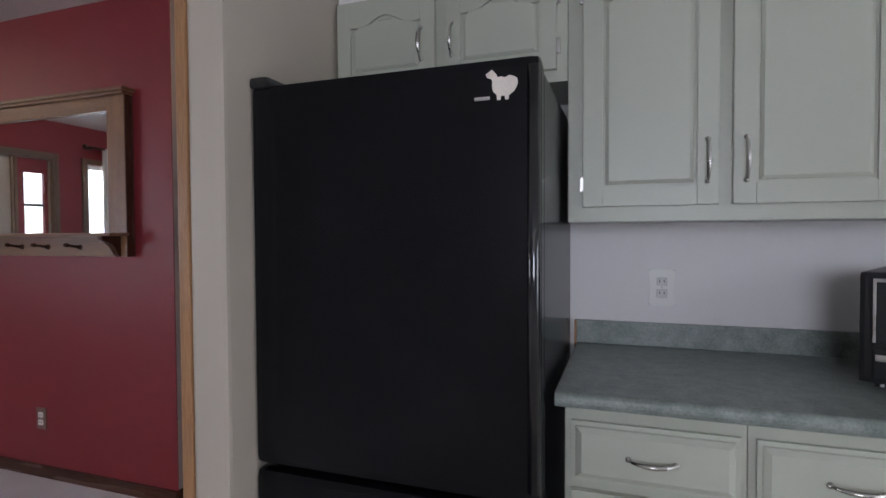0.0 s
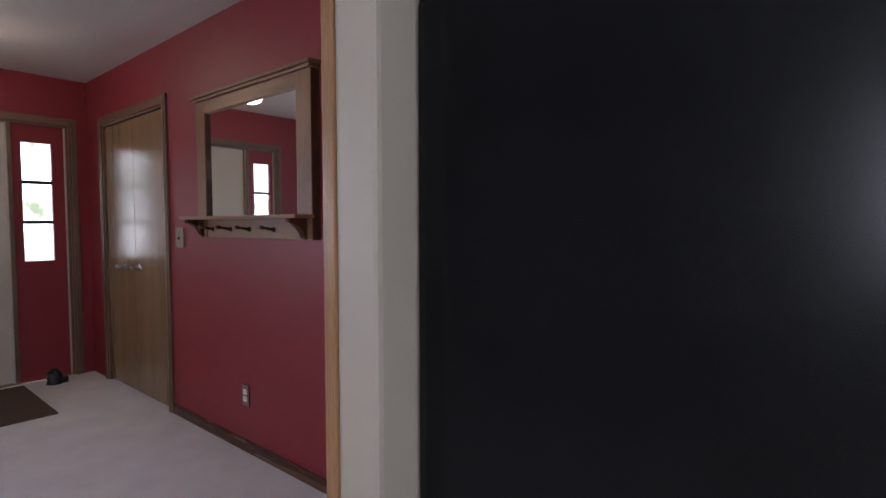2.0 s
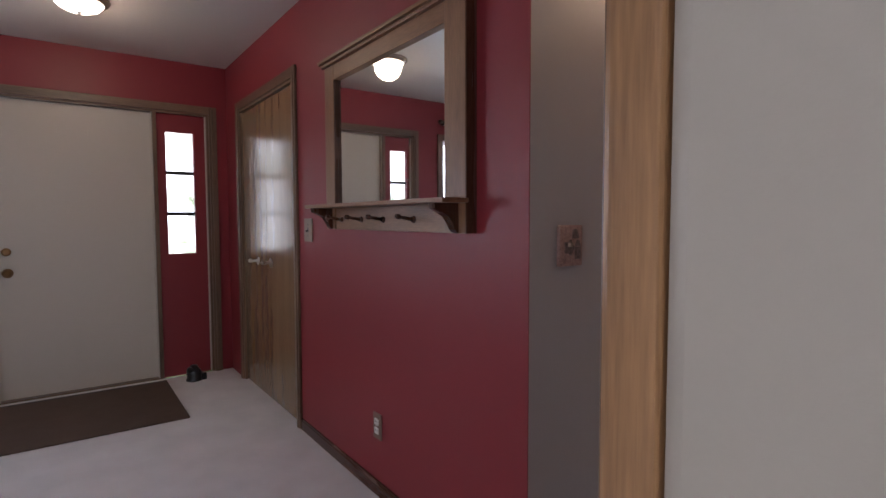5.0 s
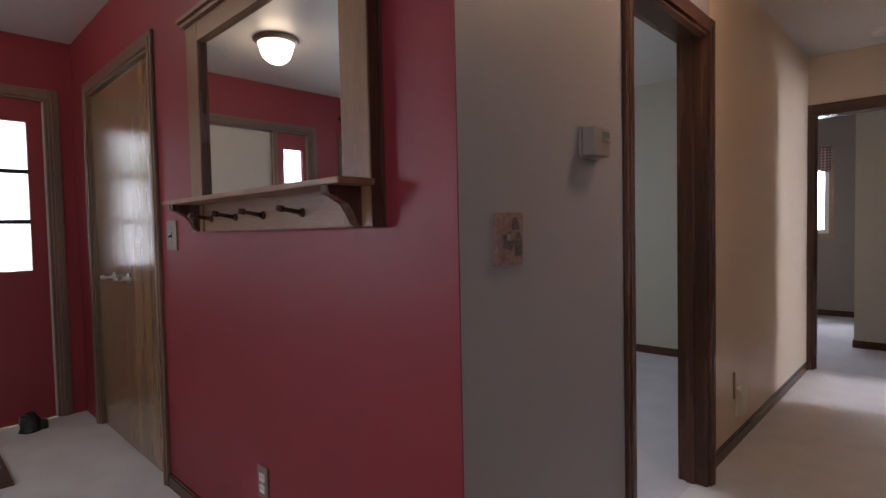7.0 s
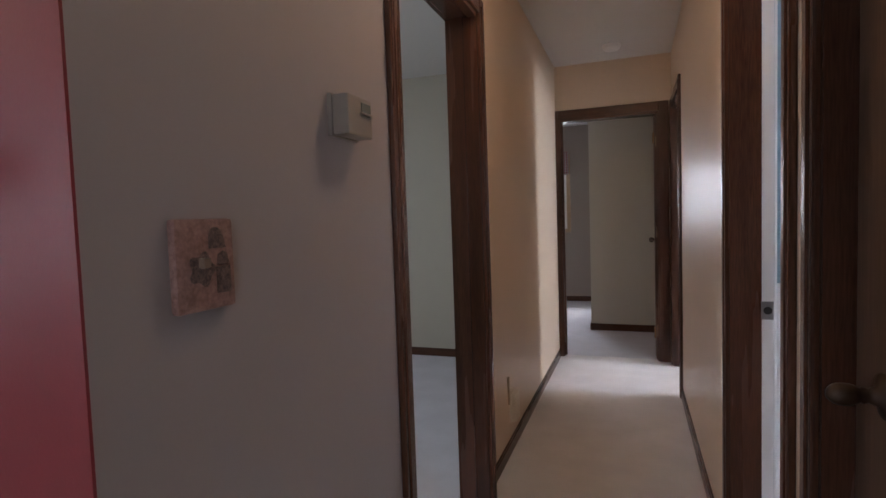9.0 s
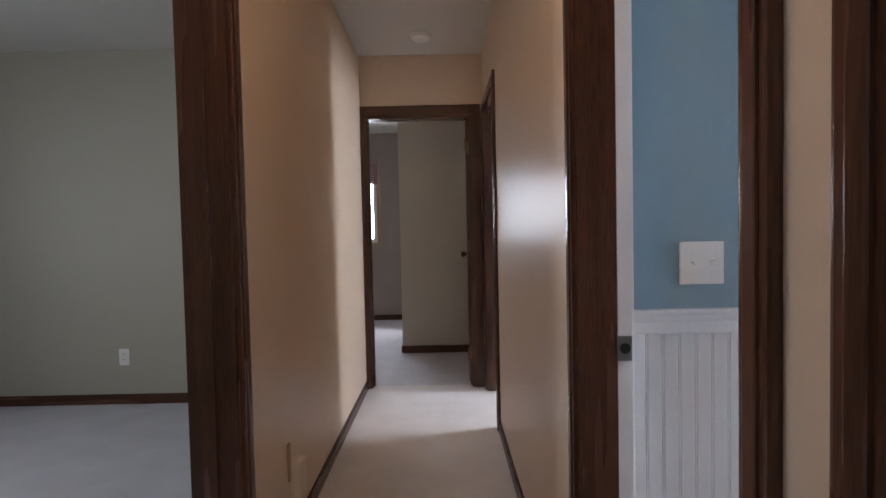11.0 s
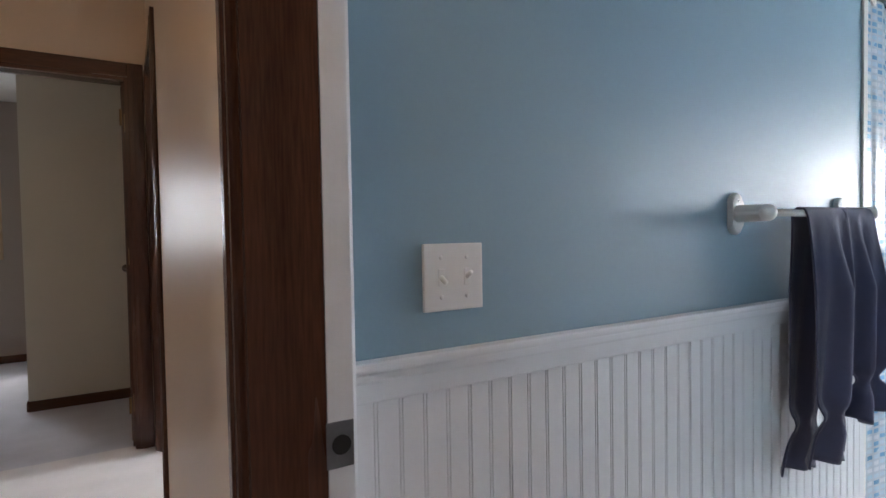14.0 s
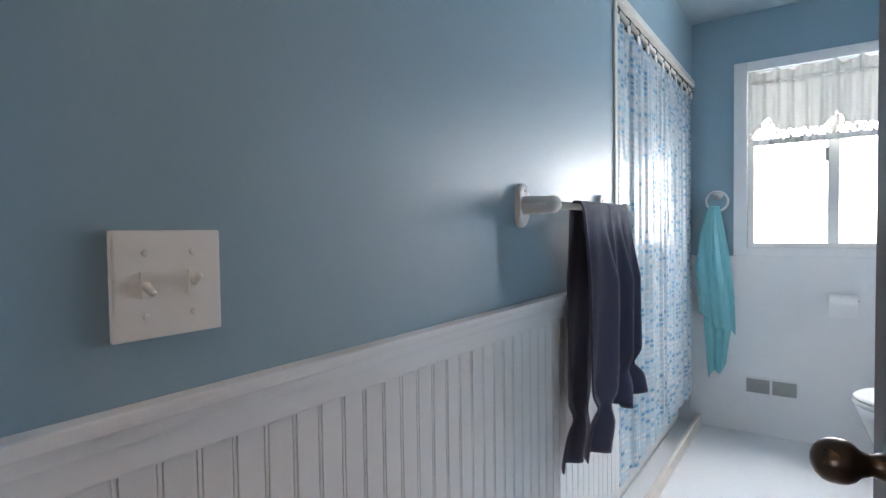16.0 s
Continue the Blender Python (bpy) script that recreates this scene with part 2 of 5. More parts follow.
# ---- the shell: floors, walls, ceilings ----
setting("floor_foyer", box(-3.42, -5.5, -0.10, 0.93, 0.062, 0.0), CARPET, "beige cut-pile carpet floor of the red foyer", "floor")
setting("floor_hall", box(-0.06, 0.062, -0.10, 0.915, 4.19, 0.0), CARPET, "beige carpet floor of the narrow hallway", "floor")
setting("floor_kitchen", box(0.93, -4.5, -0.10, 4.6, 0.1, -0.002), VINYL, "plain brownish vinyl floor of the kitchen", "floor")
setting("floor_bedroom", box(-3.4, 0.1, -0.10, 0.0, 4.0, -0.001), CARPETBLUE, "pale cool-grey carpet floor of the bedroom", "floor")
setting("floor_end_room", box(-2.6, 4.19, -0.10, 2.4, 7.3, -0.001), CARPETBLUE, "pale carpet floor of the end bedroom", "floor")
setting("floor_side_room", box(0.915, 2.45, -0.10, 3.2, 4.19, -0.001), CARPETBLUE, "pale carpet floor of the side room", "floor")
setting("floor_bath", box(0.915, 0.1, -0.10, 4.3, 2.45, -0.001), BATHFLOOR, "glossy white vinyl floor of the bathroom", "floor")

wall_y("wall_red_north", 0.0, 0.06, -3.42, -0.06, 0, H, [(-3.05, -1.905, 0, 2.04)], RED, "semi-gloss red painted foyer wall")
setting("wall_red_corner", box(-0.06, 0.0, 0, 0.0, 0.004, H), RED, "red paint wrapping to the wall's outer corner", "wall")
wall_x("wall_hall_west", -0.06, 0.0, 0.004, 1.66, 0, H, [(0.86, 1.66, 0, 2.0)], GREY, "greige painted hallway wall")
setting("wall_hall_west_far", box(-0.06, 1.63, 0, -0.04, 4.13, H), CREAM, "cream painted hallway wall past the bedroom door", "wall")
wall_x("wall_bedroom_east", -0.12, -0.06, 0.06, 4.13, 0, H, [(0.86, 1.63, 0, 2.0)], SAGEWALL, "pale green bedroom wall")
wall_y("wall_bedroom_south", 0.062, 0.12, -3.42, -0.12, 0, H, [], SAGEWALL, "pale green bedroom wall behind the closet")
wall_x("wall_bedroom_west", -3.42, -3.30, 0.12, 4.13, 0, H, [(0.9, 2.1, 0.9, 2.0)], SAGEWALL, "pale green bedroom wall")
wall_y("wall_bedroom_north", 3.9, 4.02, -3.30, -0.12, 0, H, [], SAGEWALL, "pale green bedroom wall")
wall_x("wall_entry", -3.54, -3.42, -5.5, 0.06, 0, H, [(-1.84, -0.14, 0, 2.06), (-3.77, -2.20, 0.75, 2.05)], RED, "red painted entry wall with door and window openings")
wall_y("wall_living_south", -5.62, -5.5, -3.54, 4.6, 0, H, [], WHITE, "white painted wall behind the walk")
wall_x("wall_kitchen_east", 4.5, 4.6, -4.5, 0.0, 0, H, [(-2.15, -0.95, 0.06, 2.04)], WHITE, "white painted kitchen wall")
# The opening is assumed and stays out of view; it lets the fill in.
wall_y("wall_kitchen_back", -4.6, -4.5, 0.93, 4.6, 0, H, [(1.8, 2.9, 0.95, 2.05)], WHITE, "white painted kitchen wall with an assumed, unseen window opening")
wall_y("wall_kitchen_north", 0.0, 0.05, 1.063, 4.6, 0, H, [], WHITE, "white painted kitchen wall above the counter")
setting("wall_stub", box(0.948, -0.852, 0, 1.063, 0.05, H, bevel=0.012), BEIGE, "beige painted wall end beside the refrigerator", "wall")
wall_x("wall_hall_east", HALL_R, 0.915, -0.10, 4.13, 0, H, [(-0.14, 0.60, 0, 2.0), (0.784, 1.464, 0, 2.0), (3.30, 4.03, 0, 2.0)], CREAM, "cream semi-gloss hallway wall with doors")
wall_x("wall_bath_west", 0.915, BATH_L, 0.05, BATH_N, 0, H, [(0.05, 0.60, 0, 2.0), (0.784, 1.464, 0, 2.0)], BLUE, "blue bathroom wall beside the door")
wall_x("wall_side_room_west", 0.915, BATH_L, 2.45, 4.13, 0, H, [(3.30, 4.03, 0, 2.0)], LIGHTGREY, "light grey wall of the side room")
wall_y("wall_hall_end", 4.13, 4.25, -2.6, 3.2, 0, H, [(-0.014, 0.76, 0, 2.0)], CREAM, "cream wall at the end of the hallway")
wall_y("wall_bath_north", BATH_N, 1.60, BATH_L, 2.585, 0, H, [], BLUE, "glossy sky blue bathroom wall above white wainscot")
wall_y("wall_bath_soffit", 1.60, 1.66, 2.585, WIN_X, 1.93, H, [], BLUE, "blue soffit above the shower curtain")
wall_y("wall_tub_back", 2.36, 2.45, 0.915, WIN_X, 0, H, [], GLOSSWHITE, "white wall behind the bathtub")
wall_x("wall_tub_end", 2.50, 2.585, 1.60, 2.36, 0, H, [], GLOSSWHITE, "white wall at the end of the bathtub")
wall_x("wall_bath_window", WIN_X, 4.32, 0.05, 2.45, 0, H, [(0.57, 1.32, 1.01, 1.95)], BLUE, "blue bathroom wall with white lower half and a window")
wall_y("wall_bath_south", 0.05, 0.12, 0.975, WIN_X, 0, H, [], BLUE, "blue bathroom wall")
# Unseen white panel, added to bounce window light back into the bathroom.
setting("south_bounce_panel", box(1.62, 0.12, 0.0, WIN_X - 0.013, 0.132, 0.9645), GLOSSWHITE, "unseen white panel added low on the bathroom wall to bounce light", "wainscot")
setting("wainscot_tub_end", box(WIN_X - 0.012, 1.602, 0.0, WIN_X, 2.36, 1.90), GLOSSWHITE, "white surround panel at the end of the bathtub", "wainscot")
wall_y("wall_closet_north", 0.64, 0.70, BATH_L, 1.62, 0, H, [], BLUE, "blue closet wall beside the bathroom door")
wall_x("wall_closet_east", 1.56, 1.62, 0.12, 0.64, 0, H, [], BLUE, "blue closet wall")
wall_y("wall_end_room_north", 7.15, 7.3, -2.6, 2.4, 0, H, [(-1.30, -0.31, 1.02, 2.0)], TAUPE, "taupe bedroom wall with a window")
wall_x("wall_end_room_west", -2.72, -2.6, 4.13, 7.3, 0, H, [], TAUPE, "taupe bedroom wall")
wall_x("wall_end_room_east", 2.4, 2.5, 4.25, 5.25, 0, H, [], LIGHTGREY, "light grey bedroom wall")
setting("wall_end_room_closet", box(0.14, 5.25, 0, 2.5, 7.15, H), LIGHTGREY, "light grey closet wall jutting into the bedroom", "wall")
wall_x("wall_side_room_east", 3.2, 3.3, 2.45, 4.25, 0, H, [(3.55, 4.01, 0.9, 2.0)], LIGHTGREY, "light grey wall with a window")
for name, ext in (("ceiling_foyer", (-3.54, -5.62, H, 0.0, 0.06, H + 0.1)), ("ceiling_kitchen", (0.0, -5.62, H, 4.6, 0.05, H + 0.1)), ("ceiling_hall", (0.0, 0.05, H, 0.915, 4.25, H + 0.1)),
                  ("ceiling_bedroom", (-3.54, 0.06, H, 0.0, 4.25, H + 0.1)), ("ceiling_end_room", (-2.72, 4.25, H, 2.5, 7.3, H + 0.1)), ("ceiling_side_room", (0.915, 2.45, H, 3.3, 4.25, H + 0.1)),
                  ("ceiling_bath", (BATH_L, 0.12, HB, WIN_X, 1.60, HB + 0.05)), ("ceiling_tub", (0.915, 0.05, H, 4.32, 2.45, H + 0.1))):
    if name == "ceiling_bath":
        setting(name, box(*ext), PALEBLUE, "pale blue painted bathroom ceiling", "ceiling")
    else:
        setting(name, box(*ext), CEIL, "white painted ceiling with a faint sheen", "ceiling")
setting("ground", box(-60, -60, -0.5, 60, 60, -0.4), surface("lawn", (0.10, 0.14, 0.05), 0.9, 0.2, 2, 40, 0.2), "grass lawn outside the house", "ground")
for x0, y0, x1, y1 in ((-9.0, -9.0, -8.9, 6.0), (9.0, -6.0, 9.1, 8.0), (-7.0, 12.0, 6.0, 12.1), (-4.0, -10.1, 8.0, -10.0)):
    setting("backdrop", box(x0, y0, -0.4, x1, y1, 6.0), OUTDOORS, "hazy bright garden outside the windows", "backdrop")

# ---- kinds of things; each is built facing its own -y ----


def casing(name, x, y, rz, width, height, material, material_x, label, cw=0.06, depth=0.12, sides=(1, 1), jamb=True, stop=True):
    """Door trim round an opening that starts at (x, y), with the lining of the wall's thickness."""
    c = tagged(thing(name, label, "door trim", x, y, 0, rz), kind="structure")
    for on, x0, x1 in ((sides[0], -cw, 0.0), (sides[1], width, width + cw)):
        if on:
            bm = box(x0, -0.016, 0, x1, 0.0, height + cw, bevel=0.005)
            mid = (x0 + x1) / 2
            block(bm, mid - 0.012, -0.020, 0, mid + 0.012, -0.012, height + cw * 0.5, bevel=0.003)
            part("side_casing", bm, material, c)
    part("head_casing", box(0.0, -0.015, height, width, 0.0, height + cw - 0.001, bevel=0.005), material_x, c)
    if jamb:
        part("jamb", box(-0.003, -0.004, 0, 0.016, depth + 0.004, height), material, c)
        part("jamb", box(width - 0.016, -0.004, 0, width + 0.003, depth + 0.004, height), material, c)
        part("head_jamb", box(0.016, -0.004, height - 0.016, width - 0.016, depth + 0.004, height + 0.003), material_x, c)
    if stop:
        part("stop", box(0.016, 0.05, 0, 0.028, 0.085, height - 0.016), material, c)
        part("stop", box(width - 0.028, 0.05, 0, width - 0.016, 0.085, height - 0.016), material, c)
    return c


def knob(parent, x, y, z, material, out=-1, r=0.027, label=""):
    """A round door knob with its rose; out is the way along y."""
    k = out
    bm = lathe([(0.0, 0), (0.032, 0), (0.032, 0.004 * k), (0.014, 0.010 * k), (0.010, 0.022 * k), (0.012, 0.028 * k), (r * 0.62, 0.031 * k), (r * 0.85, 0.036 * k), (r * 0.97, 0.042 * k), (r, 0.049 * k), (r * 0.97, 0.056 * k), (r * 0.85, 0.062 * k), (r * 0.62, 0.067 * k), (r * 0.32, 0.070 * k), (0.0, 0.071 * k)], 36, "Y", (x, y, z))
    return part("knob", bm, material, parent, label, smooth=True)


def screw(parent, x, y, z, material):
    return part("screw", lathe([(0, 0), (0.0035, 0), (0.003, -0.0015), (0, -0.002)], 10, "Y", (x, y, z)), material, parent)


def outlet(name, label, x, y, z, rz, plate, face, w=0.07, h=0.115, ornate=False):
    t = thing(name, label, "power outlet", x, y, z, rz)
    if ornate:
        wave = [0.003 * math.cos(2 * math.pi * k / 16) + 0.001 for k in range(17)]
        side = [(w / 2 + wave[k], -h / 2 + h * k / 16) for k in range(17)]
        top = [(w / 2 - w * k / 8, h / 2 + 0.003 * math.sin(math.pi * k / 8)) for k in range(1, 8)]
        bm = sheet(side + top + [(-x, -z) for x, z in side] + [(-x, -z) for x, z in top], -0.008, 0.0, bevel=0.004)
    else:
        bm = box(-w / 2, -0.007, -h / 2, w / 2, 0, h / 2, bevel=0.003)
    part("cover_plate", bm, plate, t)
    for dz in (-0.02, 0.02):
        r = part("receptacle", box(-0.017, -0.010, dz - 0.014, 0.017, -0.006, dz + 0.014, bevel=0.004), face, t)
        for dx, hh in ((-0.007, 0.005), (0.007, 0.004)):
            part("slot", box(dx - 0.0013, -0.0106, dz + 0.002 - hh, dx + 0.0013, -0.0098, dz + 0.002 + hh), BLACKPLASTIC, r)
    screw(t, 0, -0.007, 0, NICKEL)
    return t


def switch(name, label, x, y, z, rz, gangs, plate, toggle, w, h=0.115):
    t = thing(name, label, "light switch", x, y, z, rz)
    part("cover_plate", box(-w / 2, -0.007, -h / 2, w / 2, 0, h / 2, bevel=0.003), plate, t)
    for g in range(gangs):
        gx = (g - (gangs - 1) / 2) * 0.046
        up = 1 if g % 2 else -1
        part("slot", box(gx - 0.0055, -0.0085, -0.013, gx + 0.0055, -0.0065, 0.013, bevel=0.001), toggle, t)
        tb = bmesh.new()
        rod(tb, (gx, -0.006, 0), (gx, -0.020, up * 0.007), 0.0046, 0.0036, 10)
        part("toggle", tb, toggle, t, smooth=True)
        for dz in (-0.03, 0.03):
            screw(t, gx, -0.007, dz, toggle)
    return t


def pull(parent, x0, z0, x1, z1, y, out=0.028):
    """A bowed cabinet pull between two feet."""
    bm, n = bmesh.new(), 16
    p = []
    for k in range(n + 1):
        f = k / n
        p.append(Vector((x0 + (x1 - x0) * f, y - out * math.sin(math.pi * f) ** 0.6, z0 + (z1 - z0) * f)))
    side = Vector((z1 - z0, 0, x0 - x1)).normalized()
    rings = []
    for k in range(n + 1):
        way = (p[min(n, k + 1)] - p[max(0, k - 1)]).normalized()
        up = side.cross(way)
        thick = 0.0038 + 0.0026 * math.sin(math.pi * k / n)
        rings.append([bm.verts.new(p[k] + thick * (math.cos(2 * math.pi * j / 10) * side + math.sin(2 * math.pi * j / 10) * up)) for j in range(10)])
    for r0, r1 in zip(rings, rings[1:]):
        for j in range(10):
            bm.faces.new((r0[j], r0[(j + 1) % 10], r1[(j + 1) % 10], r1[j]))
    bmesh.ops.recalc_face_normals(bm, faces=bm.faces)
    for q in (p[0], p[-1]):
        rod(bm, (q[0], y + 0.001, q[2]), (q[0], y - 0.006, q[2]), 0.008, 0.005, 12)
    return part("handle", bm, NICKEL, parent, "bowed brushed nickel pull", smooth=True)


def sheet(poly, y0, y1, bevel=0.0):
    """A flat plate with the outline poly (x, z) between y0 (front) and y1."""
    bm = bmesh.new()
    front = [bm.verts.new((x, y0, z)) for x, z in poly]
    back = [bm.verts.new((x, y1, z)) for x, z in poly]
    f = bm.faces.new(front)
    bm.faces.new(back[::-1])
    n = len(poly)
    for k in range(n):
        bm.faces.new((front[k], back[k], back[(k + 1) % n], front[(k + 1) % n]))
    if bevel:
        bmesh.ops.bevel(bm, geom=list(f.edges), offset=bevel, segments=2, affect="EDGES", profile=0.4)
    bmesh.ops.recalc_face_normals(bm, faces=bm.faces)
    return bm


def obround(cx, half, tall, n=10):
    """A slot-shaped outline round (cx, 0): straight sides and round ends."""
    out = []
    for sign in (1, -1):
        for k in range(n + 1):
            a = math.pi * k / n
            out.append((cx + sign * half * math.cos(a), sign * (tall - half + half * math.sin(a))))
    return out


def arch(x0, x1, z0, rise, n=14):
    """A cathedral arch from x0 to x1: level shoulders and a raised middle."""
    out = []
    for k in range(n + 1):
        f = k / n
        s = max(0.0, 1 - abs(f - 0.5) / 0.36)
        out.append((x0 + (x1 - x0) * f, z0 + rise * (0.5 - 0.5 * math.cos(math.pi * s))))
    return out


def cabinet_door(parent, x0, x1, z0, z1, y, handle=None, rise=0.0, hinge=None, name="door", rail=0.055):
    """A raised-panel door whose back lies at y; its frame stands proud of the groove."""
    d = part(name, box(x0, y - 0.012, z0, x1, y, z1), SAGE, parent)
    part("stile", box(x0, y - 0.021, z0, x0 + rail, y - 0.011, z1, bevel=0.003), SAGE, d)
    part("stile", box(x1 - rail, y - 0.021, z0, x1, y - 0.011, z1, bevel=0.003), SAGE, d)
    part("rail", box(x0 + rail, y - 0.0205, z0, x1 - rail, y - 0.011, z0 + rail, bevel=0.002), SAGE, d)
    a, b = x0 + rail, x1 - rail
    top = z1 - rail - rise
    part("rail", sheet([(b, z1), (a, z1)] + arch(a, b, top, rise), y - 0.0205, y - 0.011), SAGE, d)
    g = 0.005
    poly = [(a + g, z0 + rail + g)] + [(b - g, z0 + rail + g)] + arch(a + g, b - g, top - g, rise)[::-1]
    part("raised_panel", sheet(poly, y - 0.0195, y - 0.011, bevel=0.013), SAGE, d)
    if handle:
        pull(d, *handle, y - 0.021)
    if hinge:
        hx, zs = hinge
        for z in zs:
            bm = box(hx - 0.006, y - 0.022, z - 0.022, hx + 0.006, y - 0.006, z + 0.022, bevel=0.002)
            part("hinge", bm, NICKEL, d, "small nickel hinge")
    return d


def grid_sheet(nu, nv, fn):
    """A soft surface from fn(u, v), with u and v from 0 to 1."""
    bm = bmesh.new()
    vs = [[bm.verts.new(fn(i / nu, j / nv)) for j in range(nv + 1)] for i in range(nu + 1)]
    for i in range(nu):
        for j in range(nv):
            bm.faces.new((vs[i][j], vs[i + 1][j], vs[i + 1][j + 1], vs[i][j + 1]))
    return bm


def thicken(ob, t):
    m = ob.modifiers.new("cloth", "SOLIDIFY")
    m.thickness, m.offset = t, 0
    return ob


def torus(bm, centre, axis, R, r, n=18, k=8):
    q = Vector(axis).to_track_quat("Z", "Y")
    rings = []
    for i in range(n):
        a = 2 * math.pi * i / n
        rings.append([bm.verts.new(Vector(centre) + q @ Vector(((R + r * math.cos(2 * math.pi * j / k)) * math.cos(a), (R + r * math.cos(2 * math.pi * j / k)) * math.sin(a), r * math.sin(2 * math.pi * j / k)))) for j in range(k)])
    for i in range(n):
        for j in range(k):
            bm.faces.new((rings[i][j], rings[(i + 1) % n][j], rings[(i + 1) % n][(j + 1) % k], rings[i][(j + 1) % k]))
    bmesh.ops.recalc_face_normals(bm, faces=bm.faces)
    return bm


def baseboard(x, y, rz, length, material, height=0.07, label="dark stained wooden baseboard along the wall"):
    bm = box(0, -0.012, 0, length, 0.0, height * 0.82, bevel=0.002)
    block(bm, 0, -0.009, height * 0.80, length, 0.0, height, bevel=0.003)
    ob = setting("baseboard", bm, material, label, "baseboard")
    ob.matrix_basis = pose(x, y, 0, 0, 0, rz)
    return ob


# ---- kitchen ----
fr = thing("refrigerator", "tall black refrigerator with bottom freezer standing in an alcove", "refrigerator", 1.066, -0.72, 0)
part("body", box(0.005, 0.045, 0.03, 0.766, 0.68, 1.665, bevel=0.012), BLACK, fr)
door = part("door", box(0.0, -0.035, 0.665, 0.770, 0.04, 1.68, bevel=0.022), BLACK, fr)
bm = bmesh.new()
rod(bm, (0.756, -0.036, 0.70), (0.756, -0.036, 1.655), 0.015, None, 28)
part("handle", bm, BLACKGLOSS, door, "full-height moulded black handle", smooth=True)
part("badge", box(0.620, -0.037, 1.587, 0.656, -0.034, 1.595, bevel=0.001), NICKEL, door, "small silver badge bar")
part("freezer_drawer", box(0.0, -0.035, 0.09, 0.770, 0.04, 0.650, bevel=0.022), BLACK, fr)
part("hinge_cover", box(0.0, -0.043, 1.672, 0.058, 0.07, 1.702, bevel=0.013), BLACKPLASTIC, fr, "rounded black plastic hinge cover")
part("grille", box(0.02, 0.0, 0.01, 0.76, 0.05, 0.085, bevel=0.004), BLACKPLASTIC, fr)
lamb = [(0.80 * lx, 0.80 * lz) for lx, lz in [(-0.046, 0.032), (-0.036, 0.038), (-0.028, 0.044), (-0.020, 0.036), (-0.014, 0.029), (-0.012, 0.021), (0.0, 0.023), (0.010, 0.019), (0.022, 0.025), (0.034, 0.021), (0.044, 0.015), (0.046, 0.002), (0.042, -0.010),
        (0.036, -0.020), (0.026, -0.027), (0.021, -0.030), (0.020, -0.042), (0.010, -0.042), (0.009, -0.031), (-0.002, -0.031), (-0.003, -0.042), (-0.013, -0.042), (-0.014, -0.028), (-0.024, -0.018), (-0.028, -0.004), (-0.026, 0.010), (-0.031, 0.019), (-0.042, 0.023)]]
mag = thing("sheep_magnet", "flat cream sheep-shaped magnet stuck on the refrigerator door", "magnet", 1.750, -0.757, 1.618)
part("plate", sheet(lamb, -0.002, 0.0015), surface("cream_felt", (0.72, 0.64, 0.56), 0.8, 0.15, 30, 250, 0.3), mag)

fc = thing("fridge_cabinet", "sage green painted two-door cabinet above the refrigerator", "cabinet", 1.065, -0.30, 1.742)
part("body", box(0.0, 0.0, 0.0, 0.783, 0.298, 0.338, bevel=0.002), SAGE, fc)
cabinet_door(fc, 0.012, 0.366, 0.034, 0.322, 0.0, (0.318, 0.110, 0.318, 0.212), 0.033, rail=0.05)
cabinet_door(fc, 0.402, 0.752, 0.034, 0.322, 0.0, (0.424, 0.110, 0.424, 0.212), 0.033, (0.757, (0.102, 0.25)), rail=0.05)
uc = thing("upper_cabinet", "sage green painted double-door wall cabinet over the counter", "cabinet", 1.85, -0.30, 1.318)
part("body", box(0.0, 0.0, 0.0, 0.85, 0.298, 0.762, bevel=0.002), SAGE, uc)
cabinet_door(uc, 0.044, 0.404, 0.044, 0.74, 0.0, (0.376, 0.108, 0.376, 0.222), 0.05, (0.040, (0.110, 0.66)))
cabinet_door(uc, 0.438, 0.816, 0.044, 0.74, 0.0, (0.470, 0.108, 0.470, 0.222), 0.05, (0.820, (0.110, 0.66)))
uc2 = thing("upper_cabinet", "sage green painted single-door wall cabinet beside its neighbour", "cabinet", 2.703, -0.30, 1.318)
part("body", box(0.0, 0.0, 0.0, 0.80, 0.298, 0.762, bevel=0.002), SAGE, uc2)
cabinet_door(uc2, 0.03, 0.40, 0.044, 0.74, 0.0, (0.37, 0.108, 0.37, 0.222), 0.05)
setting("wall_soffit", box(1.0635, -0.285, 2.084, 4.5, -0.001, H), WHITE, "white painted soffit above the kitchen cabinets", "wall")
bc = thing("base_cabinet", "sage green base cabinet with a drawer above a raised-panel door", "cabinet", 1.872, -0.59, 0, group="base cabinets under the counter")
part("body", box(0.0, 0.0, 0.09, 0.403, 0.585, 0.86, bevel=0.002), SAGE, bc)
part("toe_kick", box(0.0, 0.06, 0.0, 0.403, 0.585, 0.088), BLACKPLASTIC, bc)
dw = part("drawer", box(0.016, -0.012, 0.672, 0.390, 0.0, 0.822, bevel=0.003), SAGE, bc)
part("raised_front", sheet([(0.022, 0.678), (0.384, 0.678), (0.384, 0.816), (0.022, 0.816)], -0.024, -0.011, bevel=0.020), SAGE, dw)
pull(dw, 0.150, 0.745, 0.255, 0.745, -0.024)
cabinet_door(bc, 0.016, 0.390, 0.12, 0.652, 0.0, (0.360, 0.52, 0.360, 0.62))
for k in range(1, 4):
    copy_thing(bc, pose(1.872 + 0.4045 * k, -0.59, 0))
counter = tagged(thing("countertop", "green speckled laminate countertop with rolled front edge and backsplash", "countertop", 1.852, -0.63, 0.862), kind="structure")
